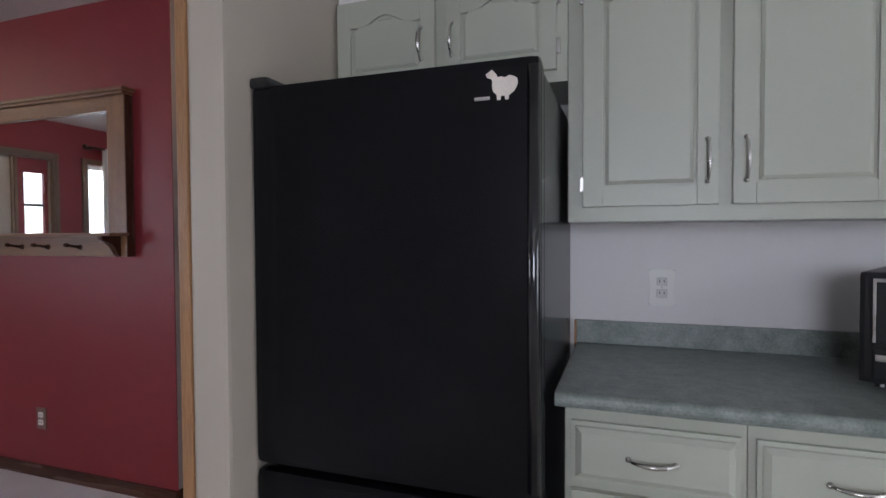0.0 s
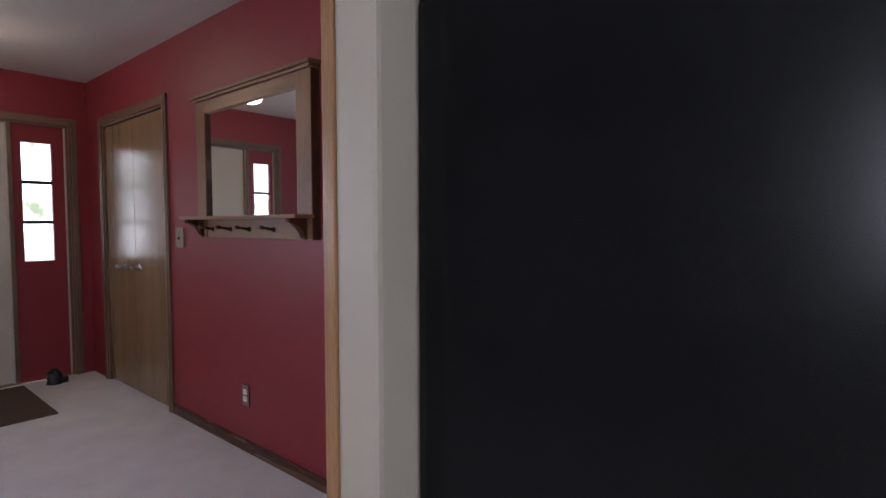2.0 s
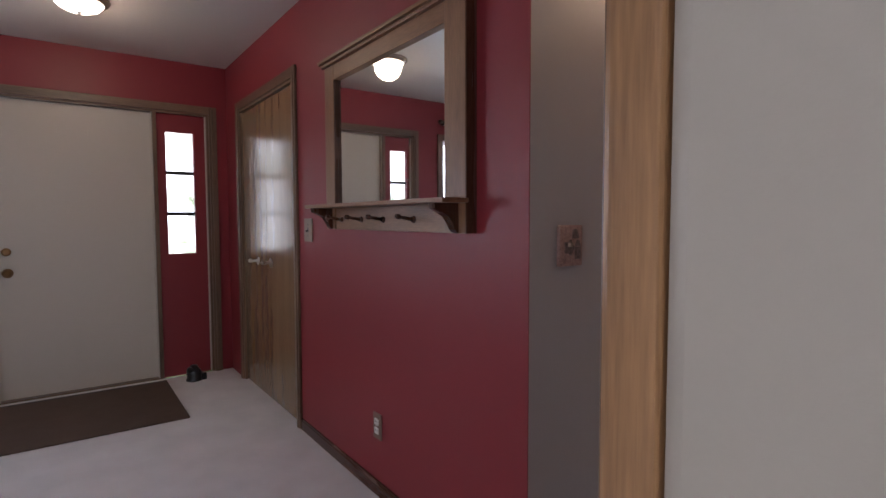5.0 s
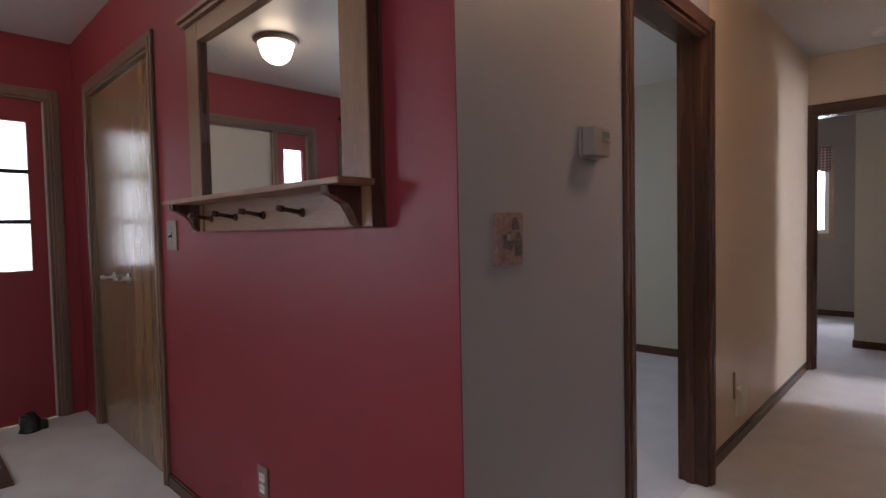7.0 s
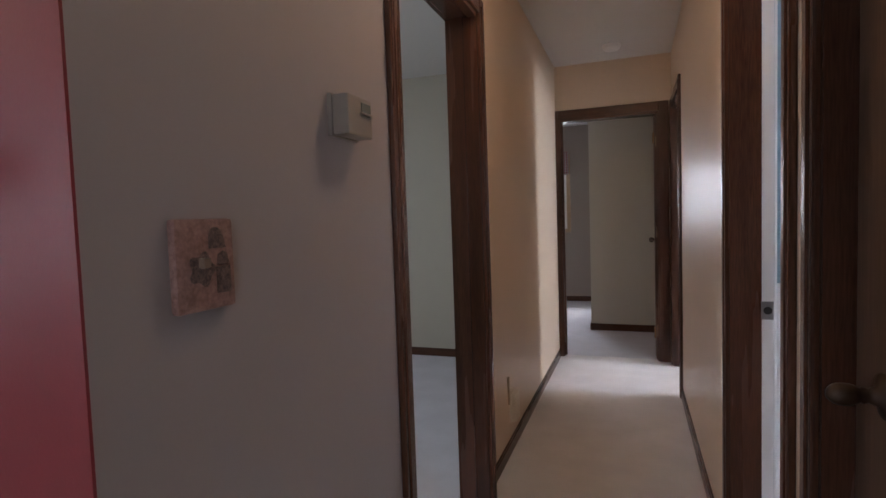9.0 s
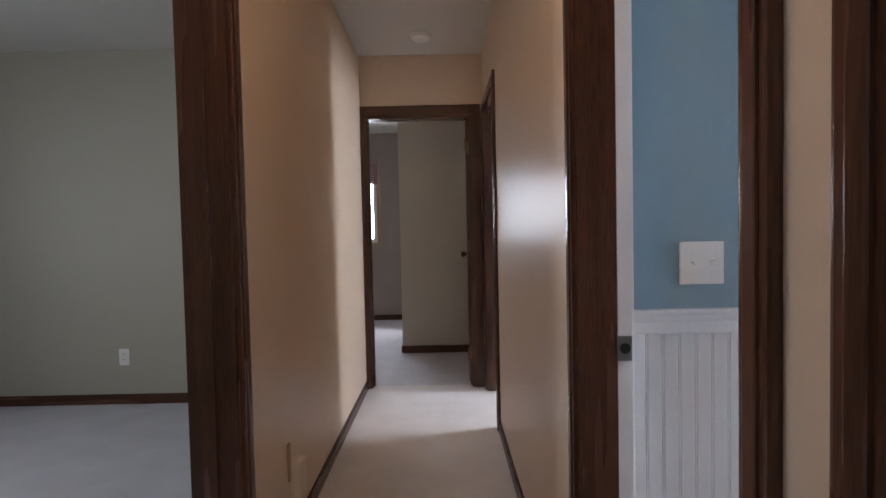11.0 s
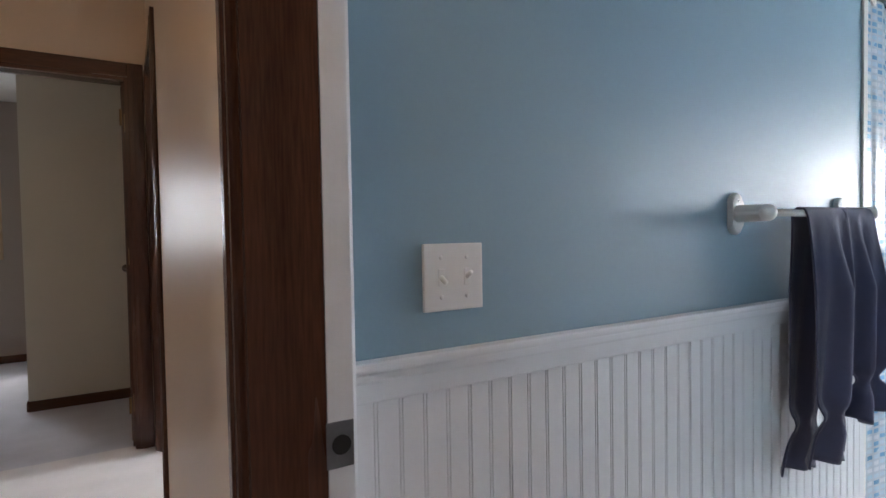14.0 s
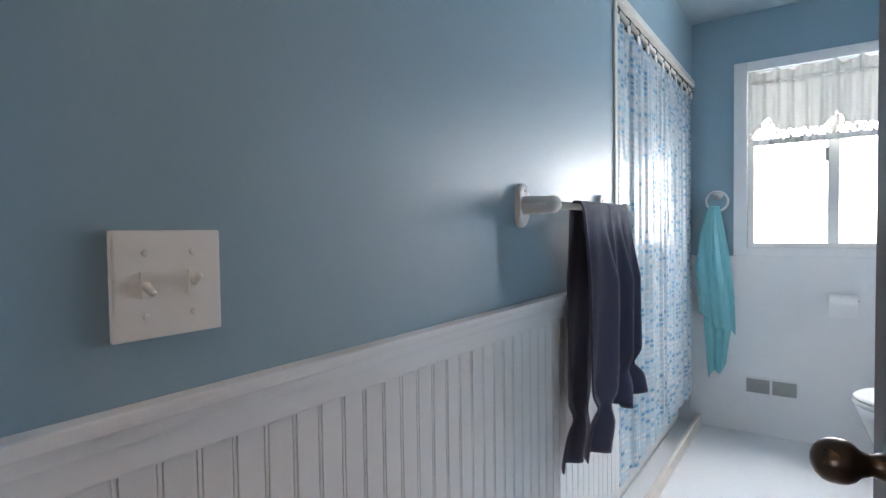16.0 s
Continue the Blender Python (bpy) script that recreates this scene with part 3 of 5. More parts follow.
bm = box(0, 0.0, 0.0, 2.6, 0.628, 0.038, bevel=0.004)
rod(bm, (0.001, 0.004, 0.019), (2.599, 0.004, 0.019), 0.0195, None, 18)
part("worktop", bm, LAMINATE, counter)
part("backsplash", box(0.0, 0.606, 0.0385, 2.6, 0.6275, 0.118, bevel=0.003), LAMINATE, counter)
part("end_strip", box(-0.008, 0.600, 0.0, -0.0005, 0.6275, 0.118, bevel=0.001), OAK, counter, "bare wood end strip")
outlet("power_outlet", "white scalloped double power outlet plate on the kitchen wall", 2.130, 0.0, 1.100, 0, PLASTICWHITE, surface("grey_white_plastic", (0.60, 0.59, 0.57), 0.4, 0.03, 8, 90, 0.02), 0.076, 0.120, True)
oven = thing("toaster_oven", "small black countertop oven with a glass front and silver handle", "toaster oven", 2.560, -0.36, 0.901, -29)
part("body", box(0, 0, 0.012, 0.44, 0.34, 0.285, bevel=0.012), BLACKPLASTIC, oven)
dr = part("door", box(0.03, -0.012, 0.115, 0.41, 0.0, 0.270, bevel=0.006), BLACKPLASTIC, oven)
part("window", box(0.055, -0.015, 0.135, 0.385, -0.011, 0.250, bevel=0.002), surface("smoked_glass", (0.03, 0.03, 0.032), 0.06, 0.1, 3, 20, 0), dr, "smoked glass window")
pull(dr, 0.07, 0.205, 0.20, 0.205, -0.012)
for ext in ((0.030, -0.016, 0.262, 0.410, -0.012, 0.270), (0.030, -0.016, 0.115, 0.036, -0.012, 0.262), (0.404, -0.016, 0.115, 0.410, -0.012, 0.262)):
    part("bezel", box(*ext, bevel=0.001), NICKEL, dr, "thin grey metal bezel")
part("control_panel", box(0.03, -0.010, 0.025, 0.41, 0.0, 0.100, bevel=0.004), BLACKPLASTIC, oven)
part("trim_strip", box(0.035, -0.013, 0.070, 0.405, -0.009, 0.086, bevel=0.002), NICKEL, oven, "silver trim strip")
for fx in (0.04, 0.40):
    for fy in (0.04, 0.30):
        part("foot", lathe([(0, 0), (0.014, 0), (0.012, 0.014), (0, 0.014)], 12, "Z", (fx, fy, 0)), BLACKPLASTIC, oven)
tr = tagged(thing("trim", "honey-coloured oak trim on the end of the wall", "wall trim", 0.912, -0.856, 0), kind="structure")
part("post", box(0.0, 0.0, 0.0, 0.035, 0.070, H, bevel=0.004), OAK, tr)
part("edge_strip", box(-0.008, 0.010, 0.0, -0.0005, 0.830, H, bevel=0.002), TANWOOD, tr)

w7 = tagged(thing("window_7", "white framed glazed patio door of the kitchen", "window", 4.5, -0.95, 0, -90), kind="structure")
for ext in ((0.0, 0.01, 0.06, 0.05, 0.07, 2.04), (1.15, 0.01, 0.06, 1.20, 0.07, 2.04), (0.05, 0.01, 0.06, 1.15, 0.07, 0.12), (0.05, 0.01, 1.98, 1.15, 0.07, 2.04), (0.58, 0.015, 0.12, 0.63, 0.06, 1.98)):
    part("window_frame", box(*ext, bevel=0.003), GLOSSWHITE, w7)

# ---- foyer ----
ent = tagged(thing("door_1", "off-white flush entry door with brass knob and deadbolt", "door", -3.465, -1.486, 0.012, 90), kind="structure")
part("slab", box(0, 0, 0, 0.948, 0.045, 2.03, bevel=0.002), DOORWHITE, ent)
knob(ent, 0.068, 0, 0.862, BRASS, label="aged brass knob")
part("deadbolt", lathe([(0, 0), (0.028, 0), (0.027, -0.008), (0.018, -0.014), (0, -0.015)], 24, "Y", (0.066, 0, 1.005)), BRASS, ent, "round brass deadbolt", smooth=True)
for hz in (0.2, 1.0, 1.82):
    bm = bmesh.new()
    rod(bm, (0.950, -0.004, hz - 0.045), (0.950, -0.004, hz + 0.045), 0.006, None, 10)
    part("hinge", bm, BRASS, ent)
frame_e = tagged(thing("door_frame", "tan stained wooden frame round the entry door and sidelights", "door trim", -3.42, -2.02, 0, 90), kind="structure")
for x0, x1, d in ((0.120, 0.180, 0.0), (1.88, 1.94, 0.0)):
    bm = box(x0, -0.016, 0, x1, d, 2.12, bevel=0.005)
    block(bm, (x0 + x1) / 2 - 0.012, -0.022, 0, (x0 + x1) / 2 + 0.012, -0.012, 2.10, bevel=0.003)
    part("side_casing", bm, TANWOOD, frame_e)
part("head_casing", box(0.18, -0.016, 2.06, 1.88, 0.0, 2.119, bevel=0.005), TANWOODX, frame_e)
part("head_jamb", box(0.18, 0.002, 2.045, 1.88, 0.12, 2.06), TANWOODX, frame_e)
for x0, x1 in ((0.18, 0.198), (0.502, 0.530), (1.484, 1.512), (1.862, 1.88)):
    part("mullion", box(x0, -0.006, 0.0, x1, 0.115, 2.045, bevel=0.004), TANWOOD, frame_e)
# Off-white strips added to draw the light that catches the jamb edges.
for sx in (0.531, 1.4765, 0.199, 1.8545):
    part("lit_jamb_edge", box(sx, 0.006, 0.012, sx + 0.0065, 0.030, 2.043), DOORWHITE, frame_e, "off-white strip standing in for a lit jamb edge")
part("threshold", box(0.531, 0.0, 0.0, 1.483, 0.11, 0.012, bevel=0.003), TANWOODX, frame_e)


def sidelight(name, y0, y1, p0, p1):
    """A red panel from y0 to y1 with three panes between p0 and p1."""
    w = tagged(thing(name, "red painted sidelight with three small window panes", "window", -3.45, y0, 0, 90), kind="structure")
    L, a, b = y1 - y0, p0 - y0, p1 - y0
    part("panel", box(0, 0, 0, L, 0.04, 0.965), RED, w)
    part("panel", box(0, 0, 1.908, L, 0.04, 2.045), RED, w)
    part("stile", box(0, 0, 0.965, a, 0.04, 1.908), RED, w)
    part("stile", box(b, 0, 0.965, L, 0.04, 1.908), RED, w)
    for z in (1.276, 1.594):
        part("muntin", box(a, 0.004, z - 0.013, b, 0.036, z + 0.013, bevel=0.003), BLACKPLASTIC, w, "dark muntin bar")
    for z0, z1 in ((0.965, 1.263), (1.289, 1.581), (1.607, 1.908)):
        g = part("pane", box(a, 0.017, z0, b, 0.023, z1), GLASS, w)
        g.visible_shadow = False
    return w


sidelight("window_1", -0.507, -0.158, -0.445, -0.247)
sidelight("window_2", -1.822, -1.519, -1.782, -1.594)

cas = casing("closet_casing", -3.05, 0.0, 0, 1.145, 2.045, TANWOOD, TANWOODX, "tan stained wooden casing round the closet doors", 0.062, 0.06)
cl = tagged(thing("closet_door", "varnished wood-veneer bifold closet door standing closed", "closet door", -3.032, 0.012, 0.012, group="pair of closet doors"))
part("panel", box(0.0, 0.0, 0.0, 0.551, 0.03, 2.012, bevel=0.002), CLOSETWOOD, cl)
knob(cl, 0.345, 0.0, 0.930, NICKEL, r=0.014, label="small metal knob")
cl2 = tagged(thing("closet_door", "varnished wood-veneer bifold closet door standing closed", "closet door", -2.477, 0.012, 0.012, group="pair of closet doors"))
part("panel", box(0.0, 0.0, 0.0, 0.552, 0.03, 2.012, bevel=0.002), CLOSETWOOD, cl2)
knob(cl2, 0.075, 0.0, 0.932, NICKEL, r=0.014, label="small metal knob")

mir = thing("wall_mirror", "wooden framed mirror with shelf and coat pegs on the red wall", "mirror", -1.347, -0.001, 1.184)
part("stile", box(0.0, -0.045, 0.0, 0.100, 0.0, 0.775, bevel=0.003), MIRRORWOOD, mir)
part("stile", box(0.992, -0.045, 0.0, 1.105, 0.0, 0.775, bevel=0.003), MIRRORWOOD, mir)
# Thin strips that make the stiles' side faces darker than their fronts.
for ex in (0.0995, 1.1045):
    part("edge_strip", box(ex, -0.0435, 0.118 if ex < 1 else 0.0, ex + 0.005, 0.0, 0.704 if ex < 1 else 0.774, bevel=0.001), DARKWOOD, mir, "thin dark edge strip")
part("top_rail", box(0.100, -0.044, 0.705, 0.992, 0.0, 0.775, bevel=0.003), MIRRORWOODX, mir)
bm = box(-0.022, -0.072, 0.790, 1.127, 0.0, 0.806, bevel=0.004)
block(bm, -0.010, -0.060, 0.775, 1.115, 0.0, 0.791, bevel=0.005)
part("crown", bm, MIRRORWOODX, mir)
part("peg_board", box(0.100, -0.040, 0.0, 0.992, 0.0, 0.105, bevel=0.003), MIRRORWOODX, mir)
part("shelf", box(-0.020, -0.150, 0.100, 1.125, -0.045, 0.116, bevel=0.004), MIRRORWOODX, mir)
part("glass", box(0.100, -0.026, 0.116, 0.992, -0.018, 0.705), SILVER, mir, "clear mirror glass")
part("back", box(0.100, -0.0175, 0.105, 0.992, -0.002, 0.705), BLACKPLASTIC, mir)
for bx in (0.035, 1.035):
    poly = [(-0.045, 0.0), (-0.060, 0.012), (-0.068, 0.034), (-0.085, 0.058), (-0.115, 0.072), (-0.138, 0.080), (-0.142, 0.100), (-0.045, 0.100)]
    b2 = sheet(poly, 0.0, 0.035, bevel=0.002)
    bmesh.ops.transform(b2, matrix=Matrix(((0, 1, 0, bx), (1, 0, 0, 0), (0, 0, 1, 0), (0, 0, 0, 1))), verts=b2.verts)
    bmesh.ops.recalc_face_normals(b2, faces=b2.faces)
    part("bracket", b2, DARKWOOD, mir, "scrolled wooden bracket")
for px in (0.165, 0.365, 0.560, 0.790):
    bm = bmesh.new()
    rod(bm, (px, -0.040, 0.046), (px, -0.048, 0.046), 0.014, 0.011, 14)
    rod(bm, (px, -0.046, 0.046), (px, -0.104, 0.056), 0.0075, 0.0055, 12)
    rod(bm, (px, -0.102, 0.0557), (px, -0.118, 0.0585), 0.0100, 0.0085, 12)
    part("peg", bm, DARKWOOD, mir, "turned dark wooden peg", smooth=True)
switch("light_switch", "tan decorative light switch plate partly under the mirror shelf", -1.695, 0.0, 1.172, 0, 1, surface("tan_plate", (0.21, 0.15, 0.11), 0.4, 0.3, 25, 120, 0.1), BLACKPLASTIC, 0.112, 0.128)
outlet("power_outlet", "brown wall outlet plate with white receptacles on the red wall", -0.925, 0.0, 0.315, 0, surface("brown_plate", (0.20, 0.13, 0.10), 0.4, 0.15, 20, 90, 0.05), PLASTICWHITE)
lampc = thing("ceiling_light", "lit flush ceiling light with frosted bowl and nickel ring", "ceiling light", -2.43, -0.990, H)
lampc.scale = (0.80, 0.80, 0.78)
part("base_ring", lathe([(0.0, 0.0), (0.180, 0.0), (0.185, -0.012), (0.178, -0.028), (0.160, -0.040), (0.150, -0.040), (0.0, -0.038)], 40), surface("satin_nickel_ring", (0.34, 0.27, 0.22), 0.35, 0.1, 6, 60, 0.02, metal=0.8), lampc, smooth=True)
part("bowl", lathe([(0.0, -0.100), (0.04, -0.099), (0.085, -0.090), (0.118, -0.074), (0.138, -0.054), (0.146, -0.041), (0.135, -0.041)], 40), surface("lit_frosted_glass", (1.0, 0.86, 0.68), 0.5, 0.0, 2, 20, 0, emit=5.5), lampc, "glowing frosted glass bowl", smooth=True).visible_shadow = False
part("finial", lathe([(0.0, -0.122), (0.008, -0.120), (0.011, -0.114), (0.008, -0.108), (0.015, -0.104), (0.015, -0.098), (0.0, -0.098)], 16), NICKEL, lampc, smooth=True)
mat_d = thing("doormat", "dark brown ribbed doormat lying before the entry door", "doormat", -2.88, -1.035, 0.0)
part("mat", box(-0.46, -0.53, 0.0, 0.46, 0.53, 0.010, bevel=0.004), surface("brown_mat_pile", (0.125, 0.088, 0.07), 0.95, 0.35, 6, 260, 0.9, spec=0.1), mat_d)
part("border", box(-0.455, -0.525, 0.010, -0.43, 0.525, 0.012, bevel=0.001), surface("mat_rubber", (0.06, 0.045, 0.04), 0.7, 0.1, 8, 90, 0.1), mat_d)
ds = thing("door_stop", "small black cast-iron door stop on the carpet by the entry", "door stop", -3.25, -0.31, 0.0, 90)
prof = [(0.0, 0.0), (0.070, 0.0), (0.066, 0.02), (0.060, 0.05), (0.064, 0.09), (0.055, 0.13), (0.040, 0.16), (0.028, 0.185), (0.0, 0.195)]
bm = lathe(prof, 20, "Z", (-0.02, 0, 0))
bmesh.ops.create_uvsphere(bm, u_segments=14, v_segments=8, radius=0.035, matrix=Matrix.Translation((-0.055, -0.02, 0.14)))
for v in bm.verts:
    v.co += 0.008 * Vector(noise.noise_vector(v.co * 18))
    v.co.z = max(0.0, v.co.z)
part("body", bm, BLACKPLASTIC, ds, smooth=True)
ds.scale = (0.85, 0.85, 0.62)
part("foot", box(0.035, -0.045, 0.0, 0.080, 0.030, 0.085, bevel=0.016), BLACKPLASTIC, ds)
vent = thing("floor_vent", "dark slotted metal floor register in the carpet", "floor vent", -3.25, -1.78, 0.0, 90)
part("frame", box(-0.15, -0.06, 0.0, 0.15, 0.06, 0.006, bevel=0.002), DARKBRONZE, vent)
for k in range(11):
    part("slot", box(-0.13 + k * 0.024, -0.045, 0.006, -0.118 + k * 0.024, 0.045, 0.0075), BLACKPLASTIC, vent)
w3 = tagged(thing("window_3", "living room window with dark frame behind white curtains", "window", -3.42, -3.77, 0, 90), kind="structure")
for ext in ((-0.06, -0.018, 0.69, 0.0, 0.0, 2.11), (1.57, -0.018, 0.69, 1.63, 0.0, 2.11), (0.0, -0.018, 2.05, 1.57, 0.0, 2.11), (0.0, -0.03, 0.70, 1.57, 0.0, 0.75)):
    part("window_casing", box(*ext, bevel=0.004), TANWOODX if ext[1] < -0.02 or ext[2] > 1 else TANWOOD, w3)
for ext in ((0.0, 0.02, 0.75, 0.05, 0.08, 2.05), (1.53, 0.02, 0.75, 1.57, 0.08, 2.05), (0.05, 0.02, 0.75, 1.53, 0.08, 0.80), (0.05, 0.02, 2.0, 1.53, 0.08, 2.05), (0.76, 0.02, 0.80, 0.81, 0.08, 2.0)):
    part("window_frame", box(*ext, bevel=0.003), GLOSSWHITE, w3)
for a, b in ((0.05, 0.76), (0.81, 1.53)):
    part("pane", box(a, 0.045, 0.80, b, 0.05, 2.0), GLASS, w3).visible_shadow = False
CLOTHWHITE = surface("white_curtain_cloth", (0.72, 0.70, 0.66), 0.9, 0.05, 3, 200, 0.2)
cr = thing("curtain_rod", "dark metal curtain rod with ball finials above the window", "curtain rod", -3.34, -3.10, 2.225)
bm = bmesh.new()
rod(bm, (0, -0.95, 0), (0, 0.95, 0), 0.011)
part("rod", bm, DARKBRONZE, cr, smooth=True)
for sy in (-0.97, 0.97):
    bm = bmesh.new()
    bmesh.ops.create_uvsphere(bm, u_segments=14, v_segments=10, radius=0.025, matrix=Matrix.Translation((0, sy, 0)))
    part("finial", bm, DARKBRONZE, cr, smooth=True)
for sy in (-0.88, 0.90):
    part("bracket", box(-0.078, sy - 0.01, -0.02, 0.0, sy + 0.01, 0.0), DARKBRONZE, cr)
for cy in (-3.76, -2.50):
    cu = thing("curtain", "white gathered curtain panel hanging from the rod to the floor", "curtain", -3.34, cy, 0.02, group="living room curtains")
    thicken(part("cloth", grid_sheet(60, 6, lambda u, v: (0.025 * math.sin(u * 44) * (0.6 + 0.4 * (1 - v)), (u - 0.5) * 0.36, 2.215 * v)), CLOTHWHITE, cu, smooth=True), 0.003)

# ---- hallway ----
dc = casing("door_casing", 0.0, 0.86, 90, 0.77, 2.0, DARKWOOD, DARKWOODX, "dark stained wooden casing round the open bedroom doorway", 0.062)
part("back_band", box(0.773, 0.0, 0.0, 0.831, 0.04, 2.06), DARKWOOD, dc)
casing("door_casing", HALL_R, 1.464, -90, 0.680, 2.0, DARKWOOD, DARKWOODX, "dark stained wooden casing round the bathroom doorway", 0.048, 0.079, stop=False)
casing("door_casing", HALL_R, 0.60, -90, 0.74, 2.0, DARKWOOD, DARKWOODX, "dark stained wooden casing round the closed hall door", 0.060, 0.06)
casing("door_casing", HALL_R, 4.03, -90, 0.73, 2.0, DARKWOOD, DARKWOODX, "dark stained wooden casing round the side room doorway", 0.060)
ec = casing("door_casing", -0.014, 4.13, 0, 0.774, 2.0, DARKWOOD, DARKWOODX, "dark stained wooden casing at the end of the hallway", 0.075)
HALLDOOR = surface("brown_veneer_door", (0.10, 0.058, 0.036), 0.34, 0.25, 1.0, 14, 0.05, stretch=(9, 9, 0.6), dark=(0.06, 0.034, 0.022))
for hz in (0.20, 1.00, 1.72):
    part("hinge", box(0.7540, 0.022, hz, 0.7575, 0.058, hz + 0.09, bevel=0.001), BRASS, ec, "brass hinge leaf")
d3 = tagged(thing("door_2", "closed brown wood-veneer hall door with a dark metal knob", "door", 0.905, 0.580, 0.01, -90), kind="structure")
part("slab", box(0.0, -0.01, 0, 0.70, 0.025, 1.97, bevel=0.002), HALLDOOR, d3)
knob(d3, 0.105, -0.01, 0.925, DARKBRONZE, r=0.016, label="dark bronze knob")
d5 = tagged(thing("door_3", "bedroom door standing open with brass hinges and dark knob", "door", 0.742, 4.255, 0.01, 86), kind="structure")
part("slab", box(0.0, -0.020, 0, 0.68, 0.015, 1.97, bevel=0.002), HALLDOOR, d5)
knob(d5, 0.615, 0.015, 0.94, DARKBRONZE, out=1, r=0.025, label="dark bronze knob")
for hz in (0.20, 1.80):
    bm = bmesh.new()
    rod(bm, (-0.006, 0.016, hz - 0.045), (-0.006, 0.016, hz + 0.045), 0.0075, None, 10)
    block(bm, -0.004, 0.0145, hz - 0.044, 0.030, 0.0175, hz + 0.044)
    part("hinge", bm, BRASS, d5, "brass hinge")
BEIGEPLASTIC = surface("beige_plastic", (0.28, 0.235, 0.20), 0.4, 0.03, 6, 90, 0.02)
th = thing("thermostat", "small beige wall thermostat with a display slot", "thermostat", 0.0, 0.573, 1.416, 90)
part("base", box(-0.054, -0.010, -0.043, 0.054, 0.0, 0.043, bevel=0.003), BEIGEPLASTIC, th)
part("cover", box(-0.050, -0.046, -0.040, 0.050, -0.010, 0.040, bevel=0.004), BEIGEPLASTIC, th)
part("display", box(0.002, -0.0475, 0.012, 0.042, -0.045, 0.030, bevel=0.001), surface("grey_display", (0.16, 0.17, 0.15), 0.2, 0.1, 8, 50, 0), th, "grey display window")
part("ledge", box(-0.002, -0.0500, 0.006, 0.046, -0.0455, 0.0105, bevel=0.001), BEIGEPLASTIC, th)
hs = thing("switch_plate", "pink-brown decorative switch plate with dark raised motifs", "light switch", 0.0, 0.171, 1.148, 90)
part("cover_plate", box(-0.053, -0.014, -0.064, 0.053, 0.0, 0.064, bevel=0.007), surface("mottled_pink_plate", (0.29, 0.17, 0.145), 0.5, 0.35, 45, 160, 0.3, dark=(0.20, 0.105, 0.085)), hs)
MOTIF = surface("dark_brown_motif", (0.15, 0.10, 0.085), 0.6, 0.4, 120, 300, 0.3, dark=(0.05, 0.032, 0.028))
dome = [(0.004 + 0.013 * (1 - math.cos(math.pi * k / 8)), 0.038 + 0.014 * math.sin(math.pi * k / 8)) for k in range(9)]
part("motif", sheet([(0.036, 0.022), (0.004, 0.022)] + dome, -0.0155, -0.013, bevel=0.001), MOTIF, hs)
blossom = [(-0.010 + (0.021 + 0.004 * math.cos(5 * a)) * math.cos(a), -0.006 + (0.022 + 0.004 * math.cos(5 * a)) * math.sin(a)) for a in [2 * math.pi * k / 30 for k in range(30)]]
part("motif", sheet(blossom, -0.0160, -0.013, bevel=0.001), MOTIF, hs)
part("motif", box(0.016, -0.0155, -0.042, 0.043, -0.013, -0.004, bevel=0.002), MOTIF, hs)
part("motif", sheet([(0.018, -0.002), (0.042, -0.002), (0.038, 0.014), (0.030, 0.018), (0.020, 0.013)], -0.0155, -0.013, bevel=0.001), MOTIF, hs)
part("toggle", box(-0.017, -0.026, -0.004, -0.004, -0.012, 0.010, bevel=0.003), bpy.data.materials["tan_plate"], hs, "worn tan toggle")
CREAMPLASTIC = surface("cream_plastic", (0.70, 0.62, 0.50), 0.4, 0.05, 8, 60, 0.02)
ho = thing("jack_box", "cream plastic jack box low on the hallway wall", "jack box", -0.04, 2.245, 0.225, 90)
part("base", box(-0.052, -0.008, -0.078, 0.052, 0.0, 0.078, bevel=0.003), CREAMPLASTIC, ho)
part("cover", box(-0.046, -0.034, -0.072, 0.046, -0.008, 0.072, bevel=0.006), CREAMPLASTIC, ho)
screw(ho, 0.0, -0.034, 0.0, NICKEL)
tp = thing("cord_strip", "thin tan vertical strip stuck beside the hallway outlet", "cord cover", -0.04, 2.165, 0.330, 90)
part("strip", box(-0.010, -0.010, -0.075, 0.010, 0.0, 0.065, bevel=0.003), surface("tan_strip", (0.42, 0.30, 0.19), 0.5, 0.1, 8, 60, 0.05), tp)
sm = thing("smoke_detector", "round white smoke detector on the hallway ceiling", "smoke detector", 0.43, 3.74, H)
part("base", lathe([(0, 0), (0.068, 0), (0.068, -0.012), (0, -0.012)], 32), PLASTICWHITE, sm, smooth=True)
part("cover", lathe([(0, -0.012), (0.062, -0.012), (0.060, -0.026), (0.048, -0.036), (0.02, -0.038), (0, -0.038)], 32), PLASTICWHITE, sm, smooth=True)
hl = thing("ceiling_light", "lit flush glass ceiling light of the hallway", "ceiling light", 0.43, 1.05, H)
part("base_ring", lathe([(0, 0), (0.14, 0), (0.145, -0.02), (0.13, -0.035), (0, -0.035)], 32), NICKEL, hl, smooth=True)
part("bowl", lathe([(0, -0.12), (0.05, -0.115), (0.10, -0.085), (0.125, -0.036), (0, -0.036)], 32), surface("lit_hall_glass", (1.0, 0.78, 0.52), 0.5, 0.0, 2, 20, 0, emit=4.0), hl, "glowing frosted glass bowl", smooth=True).visible_shadow = False

